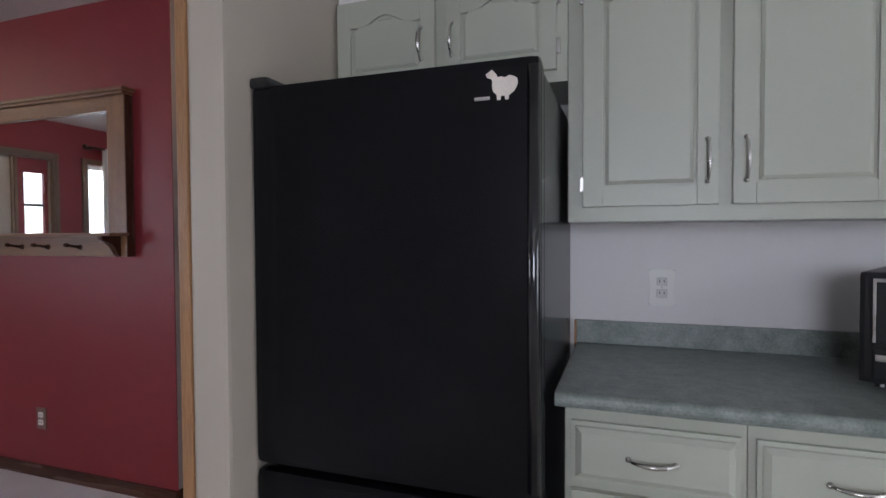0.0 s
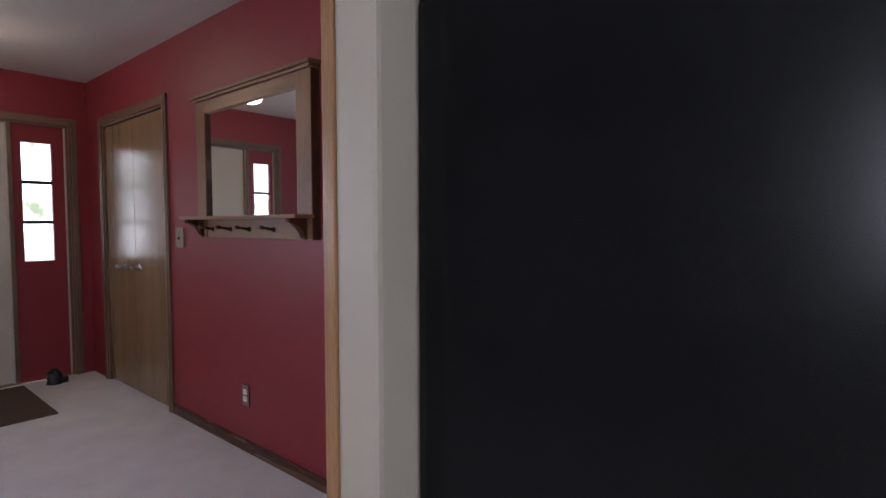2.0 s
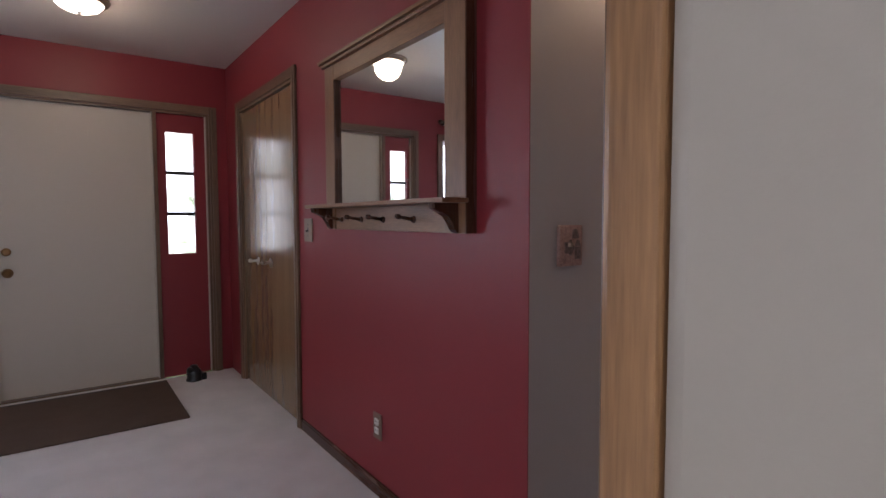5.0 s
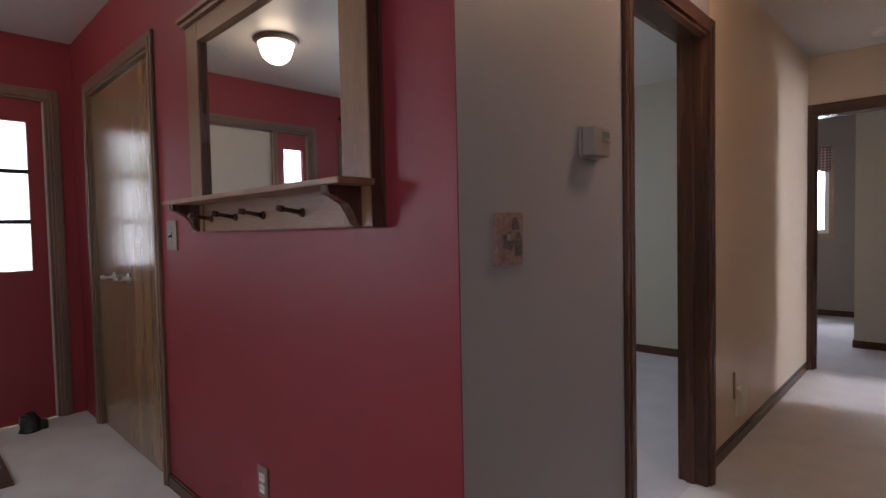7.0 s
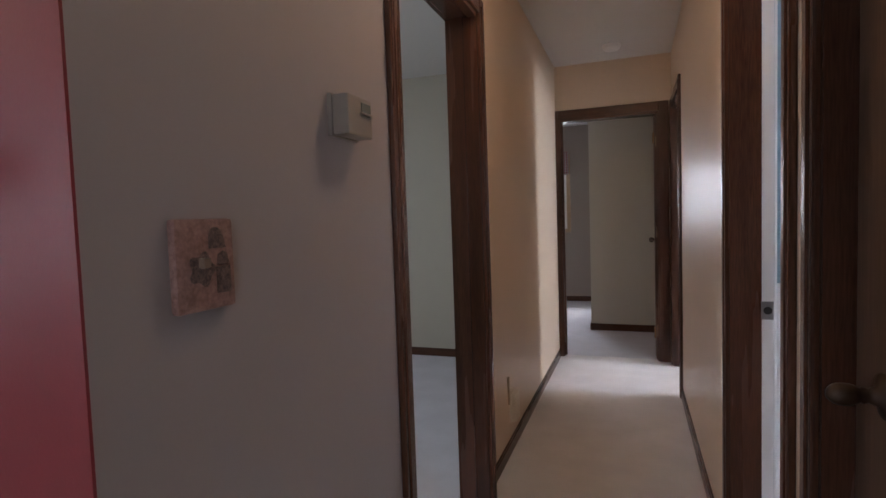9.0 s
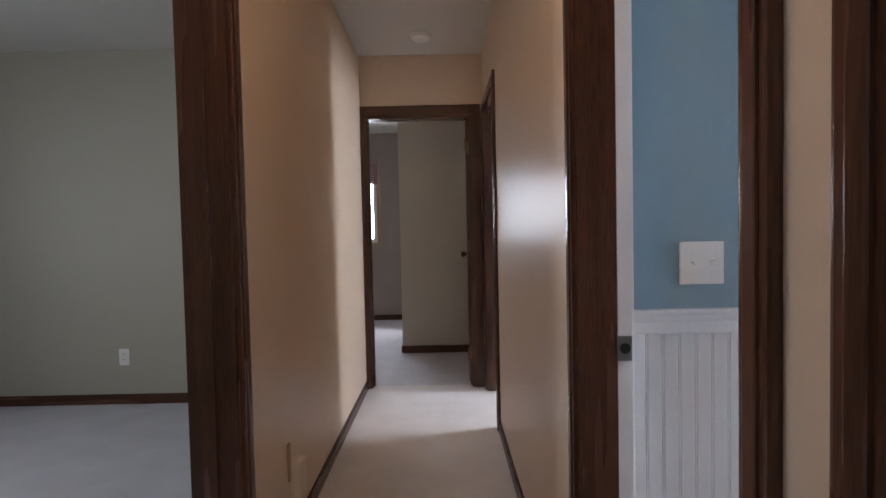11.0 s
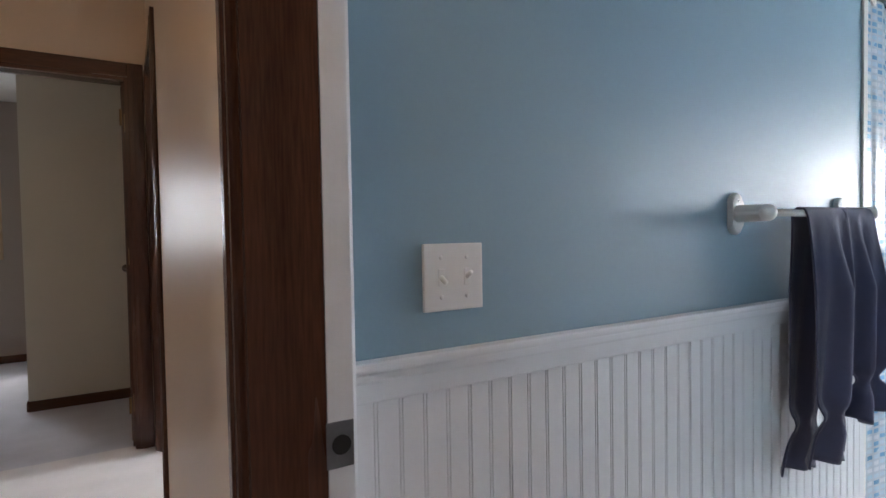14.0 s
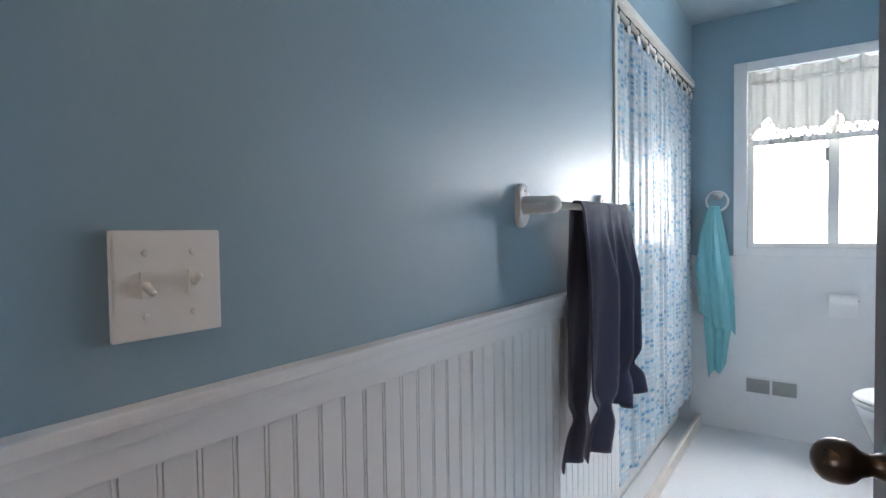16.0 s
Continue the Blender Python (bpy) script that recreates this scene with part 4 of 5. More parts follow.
# ---- rooms beyond the doorways ----
outlet("power_outlet", "white power outlet plate on the bedroom wall", -1.69, 3.9, 0.33, 0, PLASTICWHITE, PLASTICWHITE)
w6 = tagged(thing("window_6", "bedroom window in a pale wooden frame", "window", -1.30, 7.15, 0, 0), kind="structure")
PALEWOOD = surface("pale_window_wood", (0.42, 0.30, 0.20), 0.45, 0.2, 1.2, 18, 0.1, stretch=(12, 12, 1), dark=(0.30, 0.20, 0.13))
for ext in ((-0.05, -0.015, 0.97, 0.0, 0.0, 2.05), (0.99, -0.015, 0.97, 1.04, 0.0, 2.05), (0.0, -0.015, 2.0, 0.99, 0.0, 2.05), (0.0, -0.025, 0.97, 0.99, 0.0, 1.02)):
    part("window_casing", box(*ext, bevel=0.003), PALEWOOD, w6)
for ext in ((0.0, 0.02, 1.02, 0.05, 0.07, 2.0), (0.94, 0.02, 1.02, 0.99, 0.07, 2.0), (0.05, 0.02, 1.02, 0.94, 0.07, 1.07), (0.05, 0.02, 1.95, 0.94, 0.07, 2.0)):
    part("window_frame", box(*ext, bevel=0.003), GLOSSWHITE, w6)
part("pane", box(0.05, 0.04, 1.07, 0.94, 0.045, 1.95), GLASS, w6).visible_shadow = False


def plaid(name):
    m = surface(name, (0.30, 0.22, 0.20), 0.9, 0.1, 4, 200, 0.2)
    nt, nodes = m.node_tree, m.node_tree.nodes
    b = nodes["Principled BSDF"]
    coord = nodes.new("ShaderNodeTexCoord")
    cols = []
    for axis, scale in (("X", 9.0), ("Z", 9.0)):
        w = nodes.new("ShaderNodeTexWave")
        w.wave_type, w.bands_direction, w.wave_profile = "BANDS", axis, "SIN"
        w.inputs["Scale"].default_value = scale
        nt.links.new(coord.outputs["Object"], w.inputs["Vector"])
        r = nodes.new("ShaderNodeValToRGB")
        r.color_ramp.interpolation = "CONSTANT"
        r.color_ramp.elements[0].color, r.color_ramp.elements[1].color = (0.50, 0.46, 0.42, 1), (0.10, 0.09, 0.16, 1)
        r.color_ramp.elements[1].position = 0.45
        e = r.color_ramp.elements.new(0.8)
        e.color = (0.34, 0.06, 0.06, 1)
        nt.links.new(w.outputs["Fac"], r.inputs[0])
        cols.append(r)
    mix = nodes.new("ShaderNodeMix")
    mix.data_type = "RGBA"
    mix.inputs[0].default_value = 0.5
    nt.links.new(cols[0].outputs[0], mix.inputs[6])
    nt.links.new(cols[1].outputs[0], mix.inputs[7])
    nt.links.new(mix.outputs[2], b.inputs["Base Color"])
    return m


va = thing("valance", "short plaid valance gathered above the bedroom window", "valance", -0.80, 7.09, 1.78)
thicken(part("cloth", grid_sheet(70, 6, lambda u, v: ((u - 0.5) * 1.06, 0.022 * math.sin(u * 62) * (1 - 0.4 * v), 0.30 * v + (0.012 * math.sin(u * 31) if v < 0.1 else 0))), plaid("plaid_cloth"), va, smooth=True), 0.003)
for k in (("baseboard", -3.30, 3.9, 0, 3.18), ("baseboard", 0.14, 5.25, 0, 2.2), ("baseboard", -2.6, 7.15, 0, 2.74)):
    baseboard(k[1], k[2], k[3], k[4], DARKWOODX)
baseboard(0.14, 7.15, -90, 1.9, DARKWOODX)
baseboard(-1.841, 0.0, 0, 1.841, DARKWOODX, 0.065)
baseboard(0.0, 0.0, 90, 0.795, DARKWOODX)
baseboard(-0.04, 1.695, 90, 2.43, DARKWOODX)
baseboard(HALL_R, 3.235, -90, 1.70, DARKWOODX)
baseboard(HALL_R, 0.735, -90, 0.072, DARKWOODX)
w5 = tagged(thing("window_5", "plain white bedroom window", "window", -3.30, 0.9, 0, 90), kind="structure")
for ext in ((0.0, 0.03, 0.9, 0.05, 0.08, 2.0), (1.15, 0.03, 0.9, 1.2, 0.08, 2.0), (0.05, 0.03, 0.9, 1.15, 0.08, 0.95), (0.05, 0.03, 1.95, 1.15, 0.08, 2.0)):
    part("window_frame", box(*ext, bevel=0.003), GLOSSWHITE, w5)

# ---- bathroom ----
cb = casing("door_casing", BATH_L - 0.008, 0.784, 90, 0.680, 2.0, GLOSSWHITE, GLOSSWHITE, "white painted casing on the bathroom side of the doorway", 0.055, 0.024, stop=False)
sp = thing("strike_plate", "square steel strike plate let into the white door jamb", "strike plate", 0.954, 1.4465, 0.888, 0)
STEEL = surface("dull_steel", (0.30, 0.30, 0.31), 0.35, 0.2, 20, 120, 0.05, metal=0.9)
part("plate", box(-0.018, -0.0025, -0.028, 0.016, 0.0, 0.028, bevel=0.001), STEEL, sp)
part("hole", lathe([(0, 0), (0.012, 0), (0.012, -0.0012), (0, -0.0012)], 16, "Y", (0.0, -0.0025, 0.0)), BLACKPLASTIC, sp)
bd = tagged(thing("door_4", "bathroom door standing open with a dark bronze knob", "door", 0.985, 0.832, 0.01, 10.6), kind="structure")
part("slab", box(0.0, -0.018, 0, 0.635, 0.017, 1.97, bevel=0.002), surface("grey_brown_door_paint", (0.16, 0.13, 0.13), 0.4, 0.1, 2, 30, 0.05), bd)
knob(bd, 0.575, 0.012, 0.880, DARKBRONZE, out=1, r=0.0215, label="dark bronze round knob")
wc = tagged(thing("wainscot", "white painted beadboard wainscot with a moulded cap rail", "wainscot", 0.985, BATH_N, 0.0), kind="structure")
part("backing", box(0.0, -0.0090, 0.0, 1.595, 0.0, 0.905), GLOSSWHITE, wc)
bm = box(0.0, -0.016, 0.903, 1.598, 0.0, 0.940, bevel=0.003)
block(bm, 0.0, -0.021, 0.932, 1.598, 0.0, 0.950, bevel=0.005)
block(bm, 0.0, -0.029, 0.949, 1.602, 0.0, 0.963, bevel=0.005)
part("cap_rail", bm, GLOSSWHITE, wc)
part("skirting", box(0.0, -0.016, 0.0, 1.595, -0.004, 0.10, bevel=0.003), GLOSSWHITE, wc)
bm = box(0.0, -0.011, 0.10, 0.0325, -0.004, 0.903, bevel=0.0015)
block(bm, 0.0345, -0.0105, 0.10, 0.0380, -0.004, 0.903, bevel=0.0012)
plank = part("plank", bm, GLOSSWHITE, wc)
plank.location.x = 0.0113
for k in range(1, 39):
    q = new("plank", plank.data)
    q.parent = wc
    q.location = (0.0113 + 0.0398 * k, 0, 0)
switch("light_switch", "white double toggle light switch on the blue wall", 1.170, BATH_N, 1.072, 0, 2, PLASTICWHITE, PLASTICWHITE, 0.106, 0.103)
setting("trim", box(2.572, BATH_N - 0.006, 0, 2.598, 1.60, HB, bevel=0.003), surface("cream_edge_trim", (0.70, 0.66, 0.60), 0.35, 0.03, 3, 60, 0.03), "cream edge trim where the wall ends at the bathtub", "trim")
setting("trim", box(2.598, 1.580, 1.917, WIN_X, 1.60, 1.949, bevel=0.003), bpy.data.materials["cream_edge_trim"], "cream trim along the soffit above the curtain rod", "trim")
bar = thing("towel_bar", "white ceramic-ended towel bar on the blue wall", "towel bar", 1.925, BATH_N, 1.172)
for mx in (0.0, 0.50):
    h = part("holder", sheet(obround(mx, 0.022, 0.047), -0.013, 0.0, bevel=0.005), PLASTICWHITE, bar)
    arm = sheet(obround(0.0, 0.020, 0.020), -0.078, -0.004, bevel=0.004)
    for v in arm.verts:
        k = min(1.0, -v.co.y / 0.075)
        v.co.x = mx + v.co.x * (1 - 0.25 * k)
        v.co.z *= 1 - 0.10 * k
    bmesh.ops.create_uvsphere(arm, u_segments=20, v_segments=12, radius=0.0185, matrix=Matrix.Translation((mx, -0.076, 0.0)))
    part("arm", arm, PLASTICWHITE, h, smooth=True)
    screw(h, mx, -0.012, 0.030, NICKEL)
bm = bmesh.new()
rod(bm, (0.0, -0.070, 0.0), (0.50, -0.070, 0.0), 0.008)
part("bar", bm, PLASTICWHITE, bar, smooth=True)
TOWEL = surface("slate_terry_cloth", (0.066, 0.067, 0.112), 0.98, 0.2, 8, 700, 0.5, spec=0.05)
TOWEL.node_tree.nodes["Principled BSDF"].inputs["Sheen Weight"].default_value = 0.3
tw = thing("towel", "dark slate-blue bath towel folded in strips over the bar", "towel", 2.072, BATH_N - 0.070, 1.172)


def drape(x0, x1, front, back, flare, seed):
    """A towel hung over the bar: front and back lengths in soft folds, drawn in above a ruffled hem."""
    over = 0.045

    def fn(u, v):
        s = (front + back + over) * v
        side = -1 if s < front + over / 2 else 1
        if s < front:
            d, y, z = front - s, -0.016, s - front
        elif s < front + over:
            a = math.pi * (s - front) / over
            d, y, z = 0.0, -0.014 * math.cos(a), 0.014 * math.sin(a)
        else:
            d, y, z = s - front - over, 0.016, front + over - s
        length = front if side < 0 else back
        t = d / length
        gather = math.exp(-((t - 0.82) / 0.045) ** 2)
        ruff = max(0.0, t - 0.84) / 0.16
        w = 1 - 0.22 * math.sin(min(1, t / 0.8) * 2.0) - 0.30 * gather + flare * ruff
        c = (x0 + x1) / 2 - 0.012 * ruff
        f = min(1, d / 0.18)
        fold = (0.020 * math.sin(u * 9.0 + seed) + 0.007 * math.sin(u * 17 + seed * 2 + d * 5)) * f * (1 - 0.6 * gather)
        fold += 0.012 * math.sin(u * 15 + seed) * ruff
        if side > 0:
            fold = max(-0.014, fold * 0.6)
        sway = 0.007 * math.sin(d * 8 + seed)
        drop = (0.034 * math.sin(u * 5.5 + seed) + 0.012 * math.sin(u * 13)) * max(0.0, t - 0.7)
        return (c + (u - 0.5) * (x1 - x0) * w + sway, y + side * 0.008 * f + fold - 0.014 * f * (side < 0), z + drop)
    return grid_sheet(48, 90, fn)


thicken(part("cloth", drape(0.000, 0.195, 0.585, 0.625, 0.22, 0.2), TOWEL, tw, smooth=True), 0.004)
thicken(part("cloth", drape(0.178, 0.335, 0.510, 0.40, 0.22, 2.1), TOWEL, tw, smooth=True), 0.004)

tub = thing("bathtub", "white bathtub standing in the alcove behind the curtain", "bathtub", 2.60, 1.66, 0.0)
bm = box(0.0, 0.0, 0.0, 1.59, 0.69, 0.46, bevel=0.03)
top = [f for f in bm.faces if f.normal.z > 0.9]
r = bmesh.ops.inset_region(bm, faces=top, thickness=0.07)
for v in {v for f in top for v in f.verts}:
    v.co.z -= 0.36
    v.co.x = 0.8 + (v.co.x - 0.8) * 0.88
part("shell", bm, GLOSSWHITE, tub)
setting("trim", box(2.60, 1.540, 0.0, WIN_X - 0.013, 1.562, 0.062, bevel=0.006), bpy.data.materials["cream_edge_trim"], "cream strip along the foot of the bathtub", "trim")
crod = thing("shower_rod", "cream shower curtain rod across the tub alcove", "shower rod", 2.599, 1.606, 1.903)
bm = bmesh.new()
rod(bm, (0.0, 0, 0), (WIN_X - 2.599, 0, 0), 0.009)
part("rod", bm, bpy.data.materials["cream_edge_trim"], crod, smooth=True)
for ex in (0.0, WIN_X - 2.599 - 0.012):
    bm = bmesh.new()
    rod(bm, (ex, 0, 0), (ex + 0.012, 0, 0), 0.018, None, 20)
    part("flange", bm, bpy.data.materials["cream_edge_trim"], crod, smooth=True)


def mosaic(name):
    """Clear-and-white vinyl printed with small blue squares in rows."""
    m = bpy.data.materials.new(name)
    m.use_nodes = True
    nt, nodes = m.node_tree, m.node_tree.nodes
    b = nodes["Principled BSDF"]
    uv = nodes.new("ShaderNodeUVMap")
    sc = nodes.new("ShaderNodeVectorMath")
    sc.operation = "MULTIPLY"
    sc.inputs[1].default_value = (46, 46, 0)
    nt.links.new(uv.outputs[0], sc.inputs[0])
    fl, fr_ = nodes.new("ShaderNodeVectorMath"), nodes.new("ShaderNodeVectorMath")
    fl.operation, fr_.operation = "FLOOR", "FRACTION"
    nt.links.new(sc.outputs[0], fl.inputs[0])
    nt.links.new(sc.outputs[0], fr_.inputs[0])
    wn_ = nodes.new("ShaderNodeTexWhiteNoise")
    wn_.noise_dimensions = "2D"
    nt.links.new(fl.outputs[0], wn_.inputs["Vector"])
    patch = nodes.new("ShaderNodeTexNoise")
    patch.inputs["Scale"].default_value = 3.0
    nt.links.new(uv.outputs[0], patch.inputs["Vector"])
    add = nodes.new("ShaderNodeMath")
    add.operation = "MULTIPLY_ADD"
    add.inputs[1].default_value = 0.5
    nt.links.new(patch.outputs[0], add.inputs[0])
    hlf = nodes.new("ShaderNodeMath")
    hlf.operation = "MULTIPLY"
    hlf.inputs[1].default_value = 0.75
    nt.links.new(wn_.outputs["Value"], hlf.inputs[0])
    nt.links.new(hlf.outputs[0], add.inputs[2])
    ramp = nodes.new("ShaderNodeValToRGB")
    ramp.color_ramp.interpolation = "CONSTANT"
    cr_ = ramp.color_ramp
    cr_.elements[0].color, cr_.elements[1].color = (0.76, 0.81, 0.85, 1), (0.60, 0.74, 0.83, 1)
    cr_.elements[1].position = 0.50
    for p, c in ((0.70, (0.27, 0.50, 0.72, 1)), (0.80, (0.52, 0.71, 0.81, 1)), (0.88, (0.20, 0.40, 0.62, 1))):
        e = cr_.elements.new(p)
        e.color = c
    nt.links.new(add.outputs[0], ramp.inputs[0])
    sep = nodes.new("ShaderNodeSeparateXYZ")
    nt.links.new(fr_.outputs[0], sep.inputs[0])
    masks = []
    for k, lim in ((0, 0.80), (1, 0.62)):
        lt = nodes.new("ShaderNodeMath")
        lt.operation = "LESS_THAN"
        lt.inputs[1].default_value = lim
        nt.links.new(sep.outputs[k], lt.inputs[0])
        masks.append(lt)
    both = nodes.new("ShaderNodeMath")
    both.operation = "MULTIPLY"
    nt.links.new(masks[0].outputs[0], both.inputs[0])
    nt.links.new(masks[1].outputs[0], both.inputs[1])
    mix = nodes.new("ShaderNodeMix")
    mix.data_type = "RGBA"
    mix.inputs[6].default_value = (0.60, 0.68, 0.74, 1)
    nt.links.new(both.outputs[0], mix.inputs[0])
    nt.links.new(ramp.outputs[0], mix.inputs[7])
    nt.links.new(mix.outputs[2], b.inputs["Base Color"])
    b.inputs["Roughness"].default_value, b.inputs["Coat Weight"].default_value, b.inputs["Coat Roughness"].default_value = 0.25, 0.55, 0.06
    tl = nodes.new("ShaderNodeBsdfTranslucent")
    nt.links.new(mix.outputs[2], tl.inputs[0])
    ms = nodes.new("ShaderNodeMixShader")
    ms.inputs[0].default_value = 0.3
    nt.links.new(b.outputs[0], ms.inputs[1])
    nt.links.new(tl.outputs[0], ms.inputs[2])
    nt.links.new(ms.outputs[0], nodes["Material Output"].inputs[0])
    return m


sc_ = thing("shower_curtain", "glossy vinyl shower curtain printed with small blue mosaic squares", "shower curtain", 2.605, 1.600, 0.185)
CW, CH = 1.585, 1.685


def curtain(u, v):
    a = u * 2 * math.pi * 11 + 1.2 * math.sin(u * 21)
    amp = (0.004 + 0.006 * (1 - v)) * (1 + 0.5 * math.sin(u * 37)) * (1 - 0.4 * u)
    sag = -0.012 * (0.5 - 0.5 * math.cos(u * 2 * math.pi * 12)) if v > 0.97 else 0
    ripple = 0.0010 * math.sin(u * 2 * math.pi * 31 + 2.0 * math.sin(u * 13) + 0.7 * math.sin(v * 6))
    return (u * CW + 0.004 * math.sin(a * 0.5), amp * math.sin(a) + ripple - 0.012 * (1 - v), CH * v + sag)


bm = grid_sheet(420, 24, curtain)
cloth = part("curtain_sheet", bm, mosaic("blue_mosaic_vinyl"), sc_, smooth=True)
uvl = cloth.data.uv_layers.new(name="UVMap")
for lp in cloth.data.loops:
    co = cloth.data.vertices[lp.vertex_index].co
    uvl.data[lp.index].uv = (co.x * 0.62, co.z * 1.02)
for k in range(12):
    bm = torus(bmesh.new(), (0.05 + k * 0.134, 0.004, CH + 0.016), (1, 0.35, 0), 0.022, 0.0024)
    part("ring", bm, DARKBRONZE, sc_, smooth=True)

for k in range(12):
    bm = lathe([(0.010, 0), (0.019, 0), (0.019, -0.003), (0.010, -0.003)], 18, "Y", (0.05 + k * 0.134, -0.012, CH - 0.016))
    part("grommet", bm, PLASTICWHITE, sc_, "white grommet", smooth=True)

# window wall
setting("wainscot_window_wall", box(WIN_X - 0.012, 0.12, 0.0, WIN_X, 1.60, 0.9645), GLOSSWHITE, "white painted lower half of the window wall", "wainscot")
w4 = tagged(thing("window_4", "white sliding bathroom window with two panes", "window", WIN_X, 1.32, 0.0, -90), kind="structure")
for ext in ((-0.065, -0.018, 0.965, 0.0, 0.0, 2.005), (0.75, -0.018, 0.965, 0.815, 0.0, 2.005), (0.0, -0.018, 1.95, 0.75, 0.0, 2.004), (0.0, -0.030, 0.965, 0.75, 0.0, 1.01)):
    part("window_casing", box(*ext, bevel=0.004), GLOSSWHITE, w4)
for ext in ((0.0, 0.015, 1.01, 0.03, 0.09, 1.95), (0.72, 0.015, 1.01, 0.75, 0.09, 1.95), (0.03, 0.015, 1.01, 0.72, 0.09, 1.035), (0.03, 0.015, 1.925, 0.72, 0.09, 1.95), (0.352, 0.025, 1.035, 0.400, 0.07, 1.925)):
    part("window_frame", box(*ext, bevel=0.003), PLASTICWHITE, w4)
part("latch", box(0.340, 0.012, 1.45, 0.356, 0.026, 1.52, bevel=0.003), STEEL, w4)
for a, b in ((0.03, 0.352), (0.40, 0.72)):
    part("pane", box(a, 0.045, 1.035, b, 0.05, 1.925), GLASS, w4).visible_shadow = False


def sheer(name, colour):
    m = surface(name, colour, 0.9, 0.06, 6, 260, 0.2)
    nt, nodes = m.node_tree, m.node_tree.nodes
    tl, ms = nodes.new("ShaderNodeBsdfTranslucent"), nodes.new("ShaderNodeMixShader")
    tl.inputs[0].default_value = (*colour, 1)
    ms.inputs[0].default_value = 0.03
    nt.links.new(nodes["Principled BSDF"].outputs[0], ms.inputs[1])
    nt.links.new(tl.outputs[0], ms.inputs[2])
    nt.links.new(ms.outputs[0], nodes["Material Output"].inputs[0])
    return m


vb = thing("valance", "cream gathered valance with a cut-work flowered hem", "valance", WIN_X - 0.030, 0.945, 1.550)
VW = 0.742


def gather(u, v):
    """The valance: folds that open downwards, a casing for the rod and a small ruffle above it."""
    z = 0.385 * v
    depth = 0.010 * (1.25 - 0.7 * v)
    x = depth * math.sin(u * 64 + 2.2 * math.sin(u * 9)) + 0.003 * math.sin(u * 150)
    if 0.80 < v < 0.88:
        x -= 0.004
    if v > 0.97:
        z += 0.010 * math.sin(u * 40) + 0.005 * math.sin(u * 93)
    return (x, (u - 0.5) * VW, z)


def cut_out(f):
    """Petals cut through the cloth above the hem, rising to a tall bloom every 0.29 m."""
    c = f.calc_center_median()
    rise = 0.042 + 0.070 * max(0.0, math.cos(2 * math.pi * (c.y + 0.008) / 0.29)) ** 4
    leaf = math.sin(c.y * 210 + 1.5 * math.sin(c.z * 120)) * math.sin(c.z * 190 + 1.2 * math.sin(c.y * 75))
    return 0.030 < c.z < 0.030 + rise and leaf > 0.05


bm = grid_sheet(420, 110, gather)
bmesh.ops.delete(bm, geom=[f for f in bm.faces if cut_out(f)], context="FACES")
part("cloth", bm, sheer("cream_sheer_cloth", (0.60, 0.59, 0.55)), vb, smooth=True)
part("hem", grid_sheet(160, 3, lambda u, v: (-0.004 + 0.0125 * math.sin(u * 64 + 2.2 * math.sin(u * 9)), (u - 0.5) * VW, 0.026 * v)), sheer("white_hem_cloth", (0.80, 0.79, 0.76)), vb, "doubled white hem", smooth=True)
bm = bmesh.new()
rod(bm, (0.0, -0.372, 0.325), (0.0, 0.372, 0.325), 0.006)
part("rod", bm, PLASTICWHITE, vb)
ring = thing("towel_ring", "white towel ring on the blue wall beside the window", "towel ring", WIN_X, 1.463, 1.30, -90)
part("mount", lathe([(0, 0), (0.026, 0), (0.024, -0.012), (0.012, -0.030), (0, -0.034)], 20, "Y"), PLASTICWHITE, ring, smooth=True)
part("ring", torus(bmesh.new(), (0, -0.030, -0.035), (0.1, 1, 0.15), 0.055, 0.006, 28), PLASTICWHITE, ring, smooth=True)
TEAL = surface("turquoise_terry_cloth", (0.25, 0.56, 0.60), 0.98, 0.12, 8, 500, 0.5, spec=0.05)
tt = thing("hand_towel", "turquoise hand towel hanging in folds from the ring", "towel", WIN_X - 0.035, 1.463, 1.24)


def hang(top, length, y0, width, tip, slant, seed):
    """One layer of the towel: narrow at the ring, wide below, its hem cut at a slant and drawn to a tip."""
    def fn(u, v):
        d = top + (length - top) * (1 - v)
        w = 0.045 + (width - 0.045) * min(1, d / (0.6 * length)) ** 0.9
        k = max(0.0, (d - 0.66 * length) / (0.34 * length))
        w *= 1 - tip * k
        f = min(1, d / 0.18)
        x = -0.012 + (0.015 * math.sin(u * 11 + seed) + 0.006 * math.sin(u * 23 + d * 6 + seed)) * f
        y = y0 + (u - 0.5) * w + 0.012 * math.sin(d * 6 + seed) - 0.030 * k * tip
        return (x, y, -d + (slant * (u - 0.5) + 0.018 * math.sin(u * 8 + seed)) * (1 - v))
    return grid_sheet(48, 60, fn)


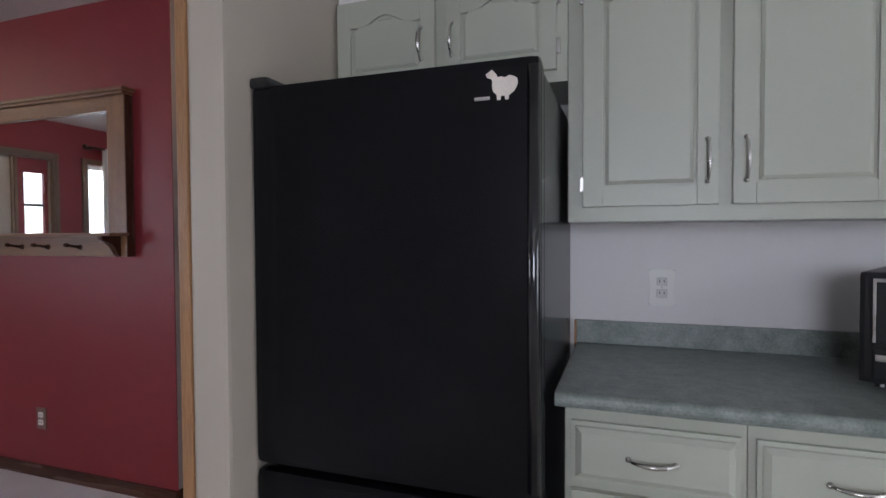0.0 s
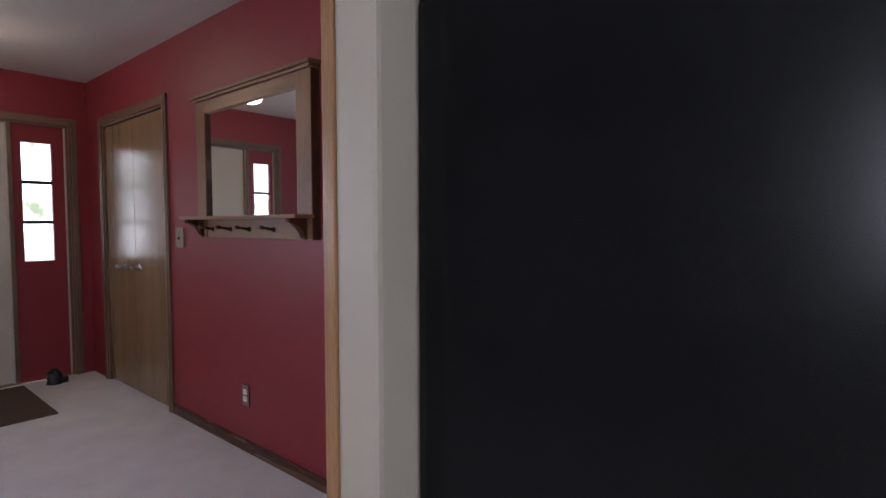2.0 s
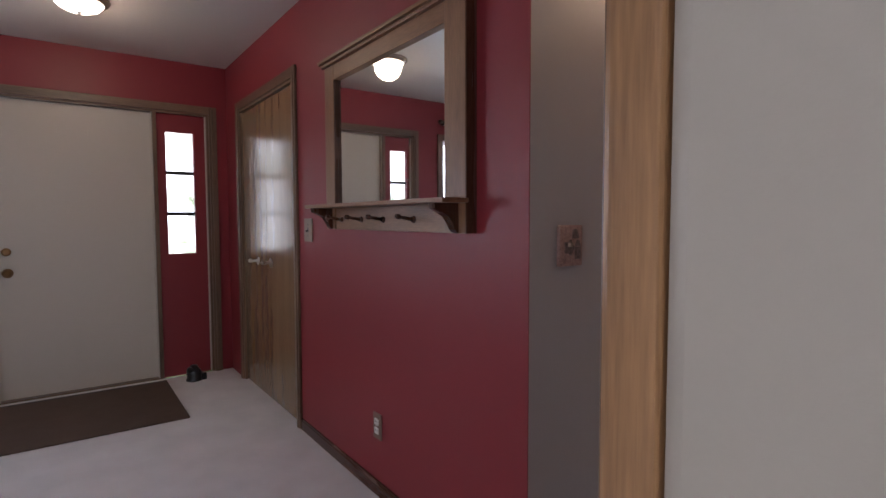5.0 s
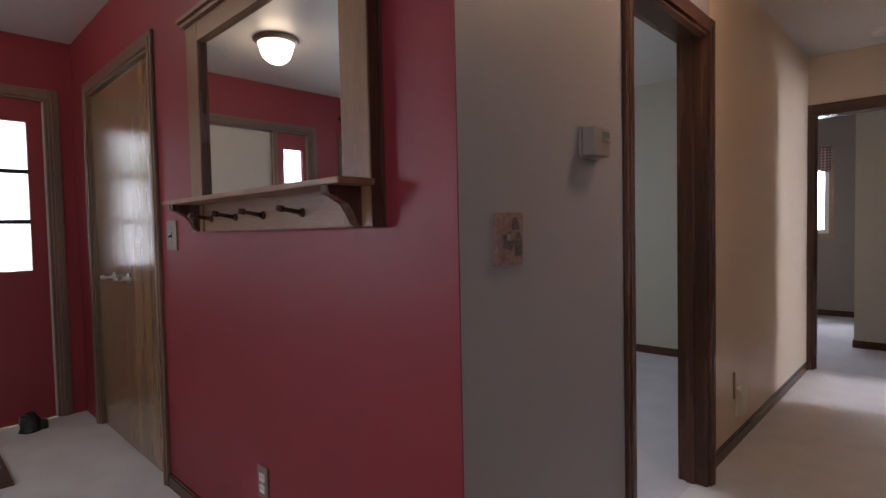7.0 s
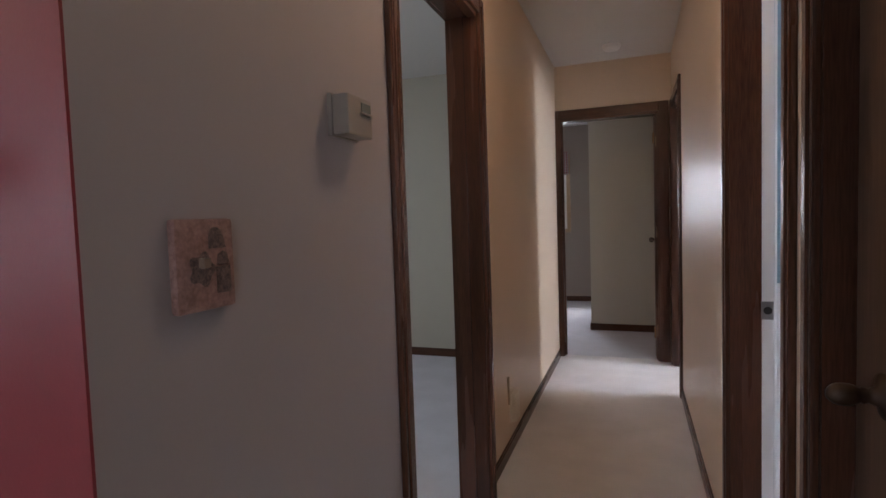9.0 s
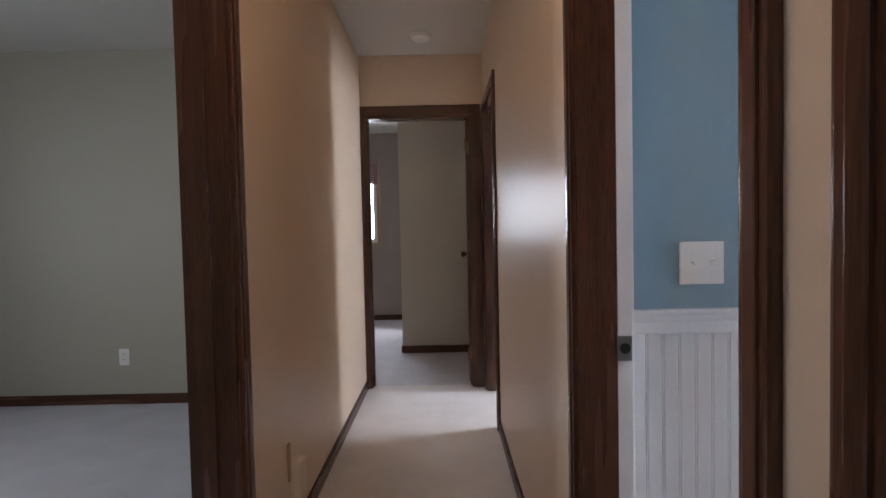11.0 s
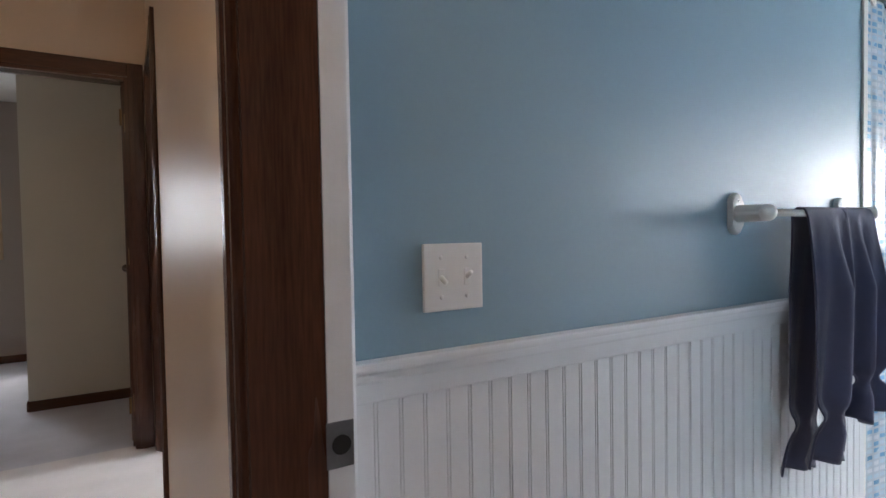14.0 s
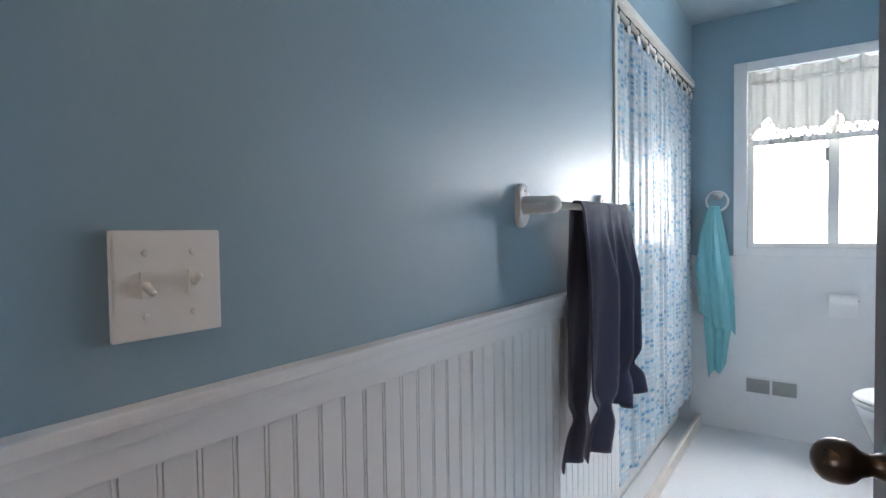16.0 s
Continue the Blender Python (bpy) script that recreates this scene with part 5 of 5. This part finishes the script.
thicken(part("cloth", hang(0.0, 0.92, -0.002, 0.150, 0.45, -0.06, 1.9), TEAL, tt, smooth=True), 0.005)
front_layer = part("cloth", hang(0.0, 0.66, 0.006, 0.185, 0.05, 0.10, 0.5), TEAL, tt, smooth=True)
front_layer.location.x = -0.022
thicken(front_layer, 0.005)
ph = thing("toilet_paper_holder", "white holder with a roll of toilet paper", "toilet paper", WIN_X - 0.012, 0.905, 0.738, -90)
part("back_plate", box(-0.07, -0.008, -0.030, 0.07, 0.0, 0.030, bevel=0.004), PLASTICWHITE, ph)
for sx in (-0.068, 0.058):
    part("arm", box(sx, -0.070, -0.015, sx + 0.010, -0.005, 0.015, bevel=0.004), PLASTICWHITE, ph)
bm = bmesh.new()
rod(bm, (-0.056, -0.062, -0.004), (0.056, -0.062, -0.004), 0.050, None, 32)
block(bm, -0.056, -0.113, -0.060, 0.056, -0.110, -0.004)
part("roll", bm, surface("paper", (0.82, 0.81, 0.80), 0.95, 0.03, 8, 200, 0.1), ph, "white paper roll")
vg = thing("wall_vent", "grey double-grille wall vent low on the white wall", "vent", WIN_X - 0.012, 1.205, 0.262, -90)
VENTGREY = surface("grey_vent_metal", (0.36, 0.36, 0.35), 0.5, 0.1, 6, 90, 0.05)
part("frame", box(-0.122, -0.006, -0.045, 0.122, 0.0, 0.045, bevel=0.002), GLOSSWHITE, vg)
for c in (-0.060, 0.060):
    g = part("grille", box(c - 0.054, -0.008, -0.037, c + 0.054, -0.006, 0.037), VENTGREY, vg)
    for k in range(7):
        part("slat", box(c - 0.052, -0.013, -0.034 + k * 0.0102, c + 0.052, -0.007, -0.030 + k * 0.0102, bevel=0.0008), VENTGREY, g)
to = thing("toilet", "white ceramic toilet with closed lid by the window wall", "toilet", 3.66, 0.62, 0.0, -90)
CERAMIC = surface("white_ceramic", (0.80, 0.80, 0.80), 0.12, 0.02, 2, 30, 0)


def oval(levels, seg=28):
    """A stack of ovals (centre x, half length, half width, z)."""
    bm, rings = bmesh.new(), []
    for cx, a, b, z in levels:
        rings.append([bm.verts.new((cx + a * math.cos(2 * math.pi * k / seg), b * math.sin(2 * math.pi * k / seg), z)) for k in range(seg)])
    for r0, r1 in zip(rings, rings[1:]):
        for k in range(seg):
            bm.faces.new((r0[k], r0[(k + 1) % seg], r1[(k + 1) % seg], r1[k]))
    bm.faces.new(rings[0][::-1])
    bm.faces.new(rings[-1])
    return bm


part("bowl", oval([(0.06, 0.20, 0.11, 0.0), (0.05, 0.19, 0.10, 0.10), (0.02, 0.22, 0.13, 0.22), (0.0, 0.25, 0.18, 0.34), (0.0, 0.26, 0.19, 0.385)]), CERAMIC, to, smooth=True)
part("seat", oval([(0.0, 0.262, 0.192, 0.385), (0.0, 0.268, 0.197, 0.395), (0.0, 0.262, 0.192, 0.405)]), PLASTICWHITE, to, smooth=True)
part("lid", oval([(0.0, 0.262, 0.192, 0.407), (0.0, 0.266, 0.195, 0.417), (0.0, 0.250, 0.180, 0.428)]), PLASTICWHITE, to, smooth=True)
part("tank", box(0.27, -0.23, 0.36, 0.480, 0.23, 0.76, bevel=0.02), CERAMIC, to)
part("tank_lid", box(0.26, -0.24, 0.76, 0.490, 0.24, 0.79, bevel=0.012), CERAMIC, to)
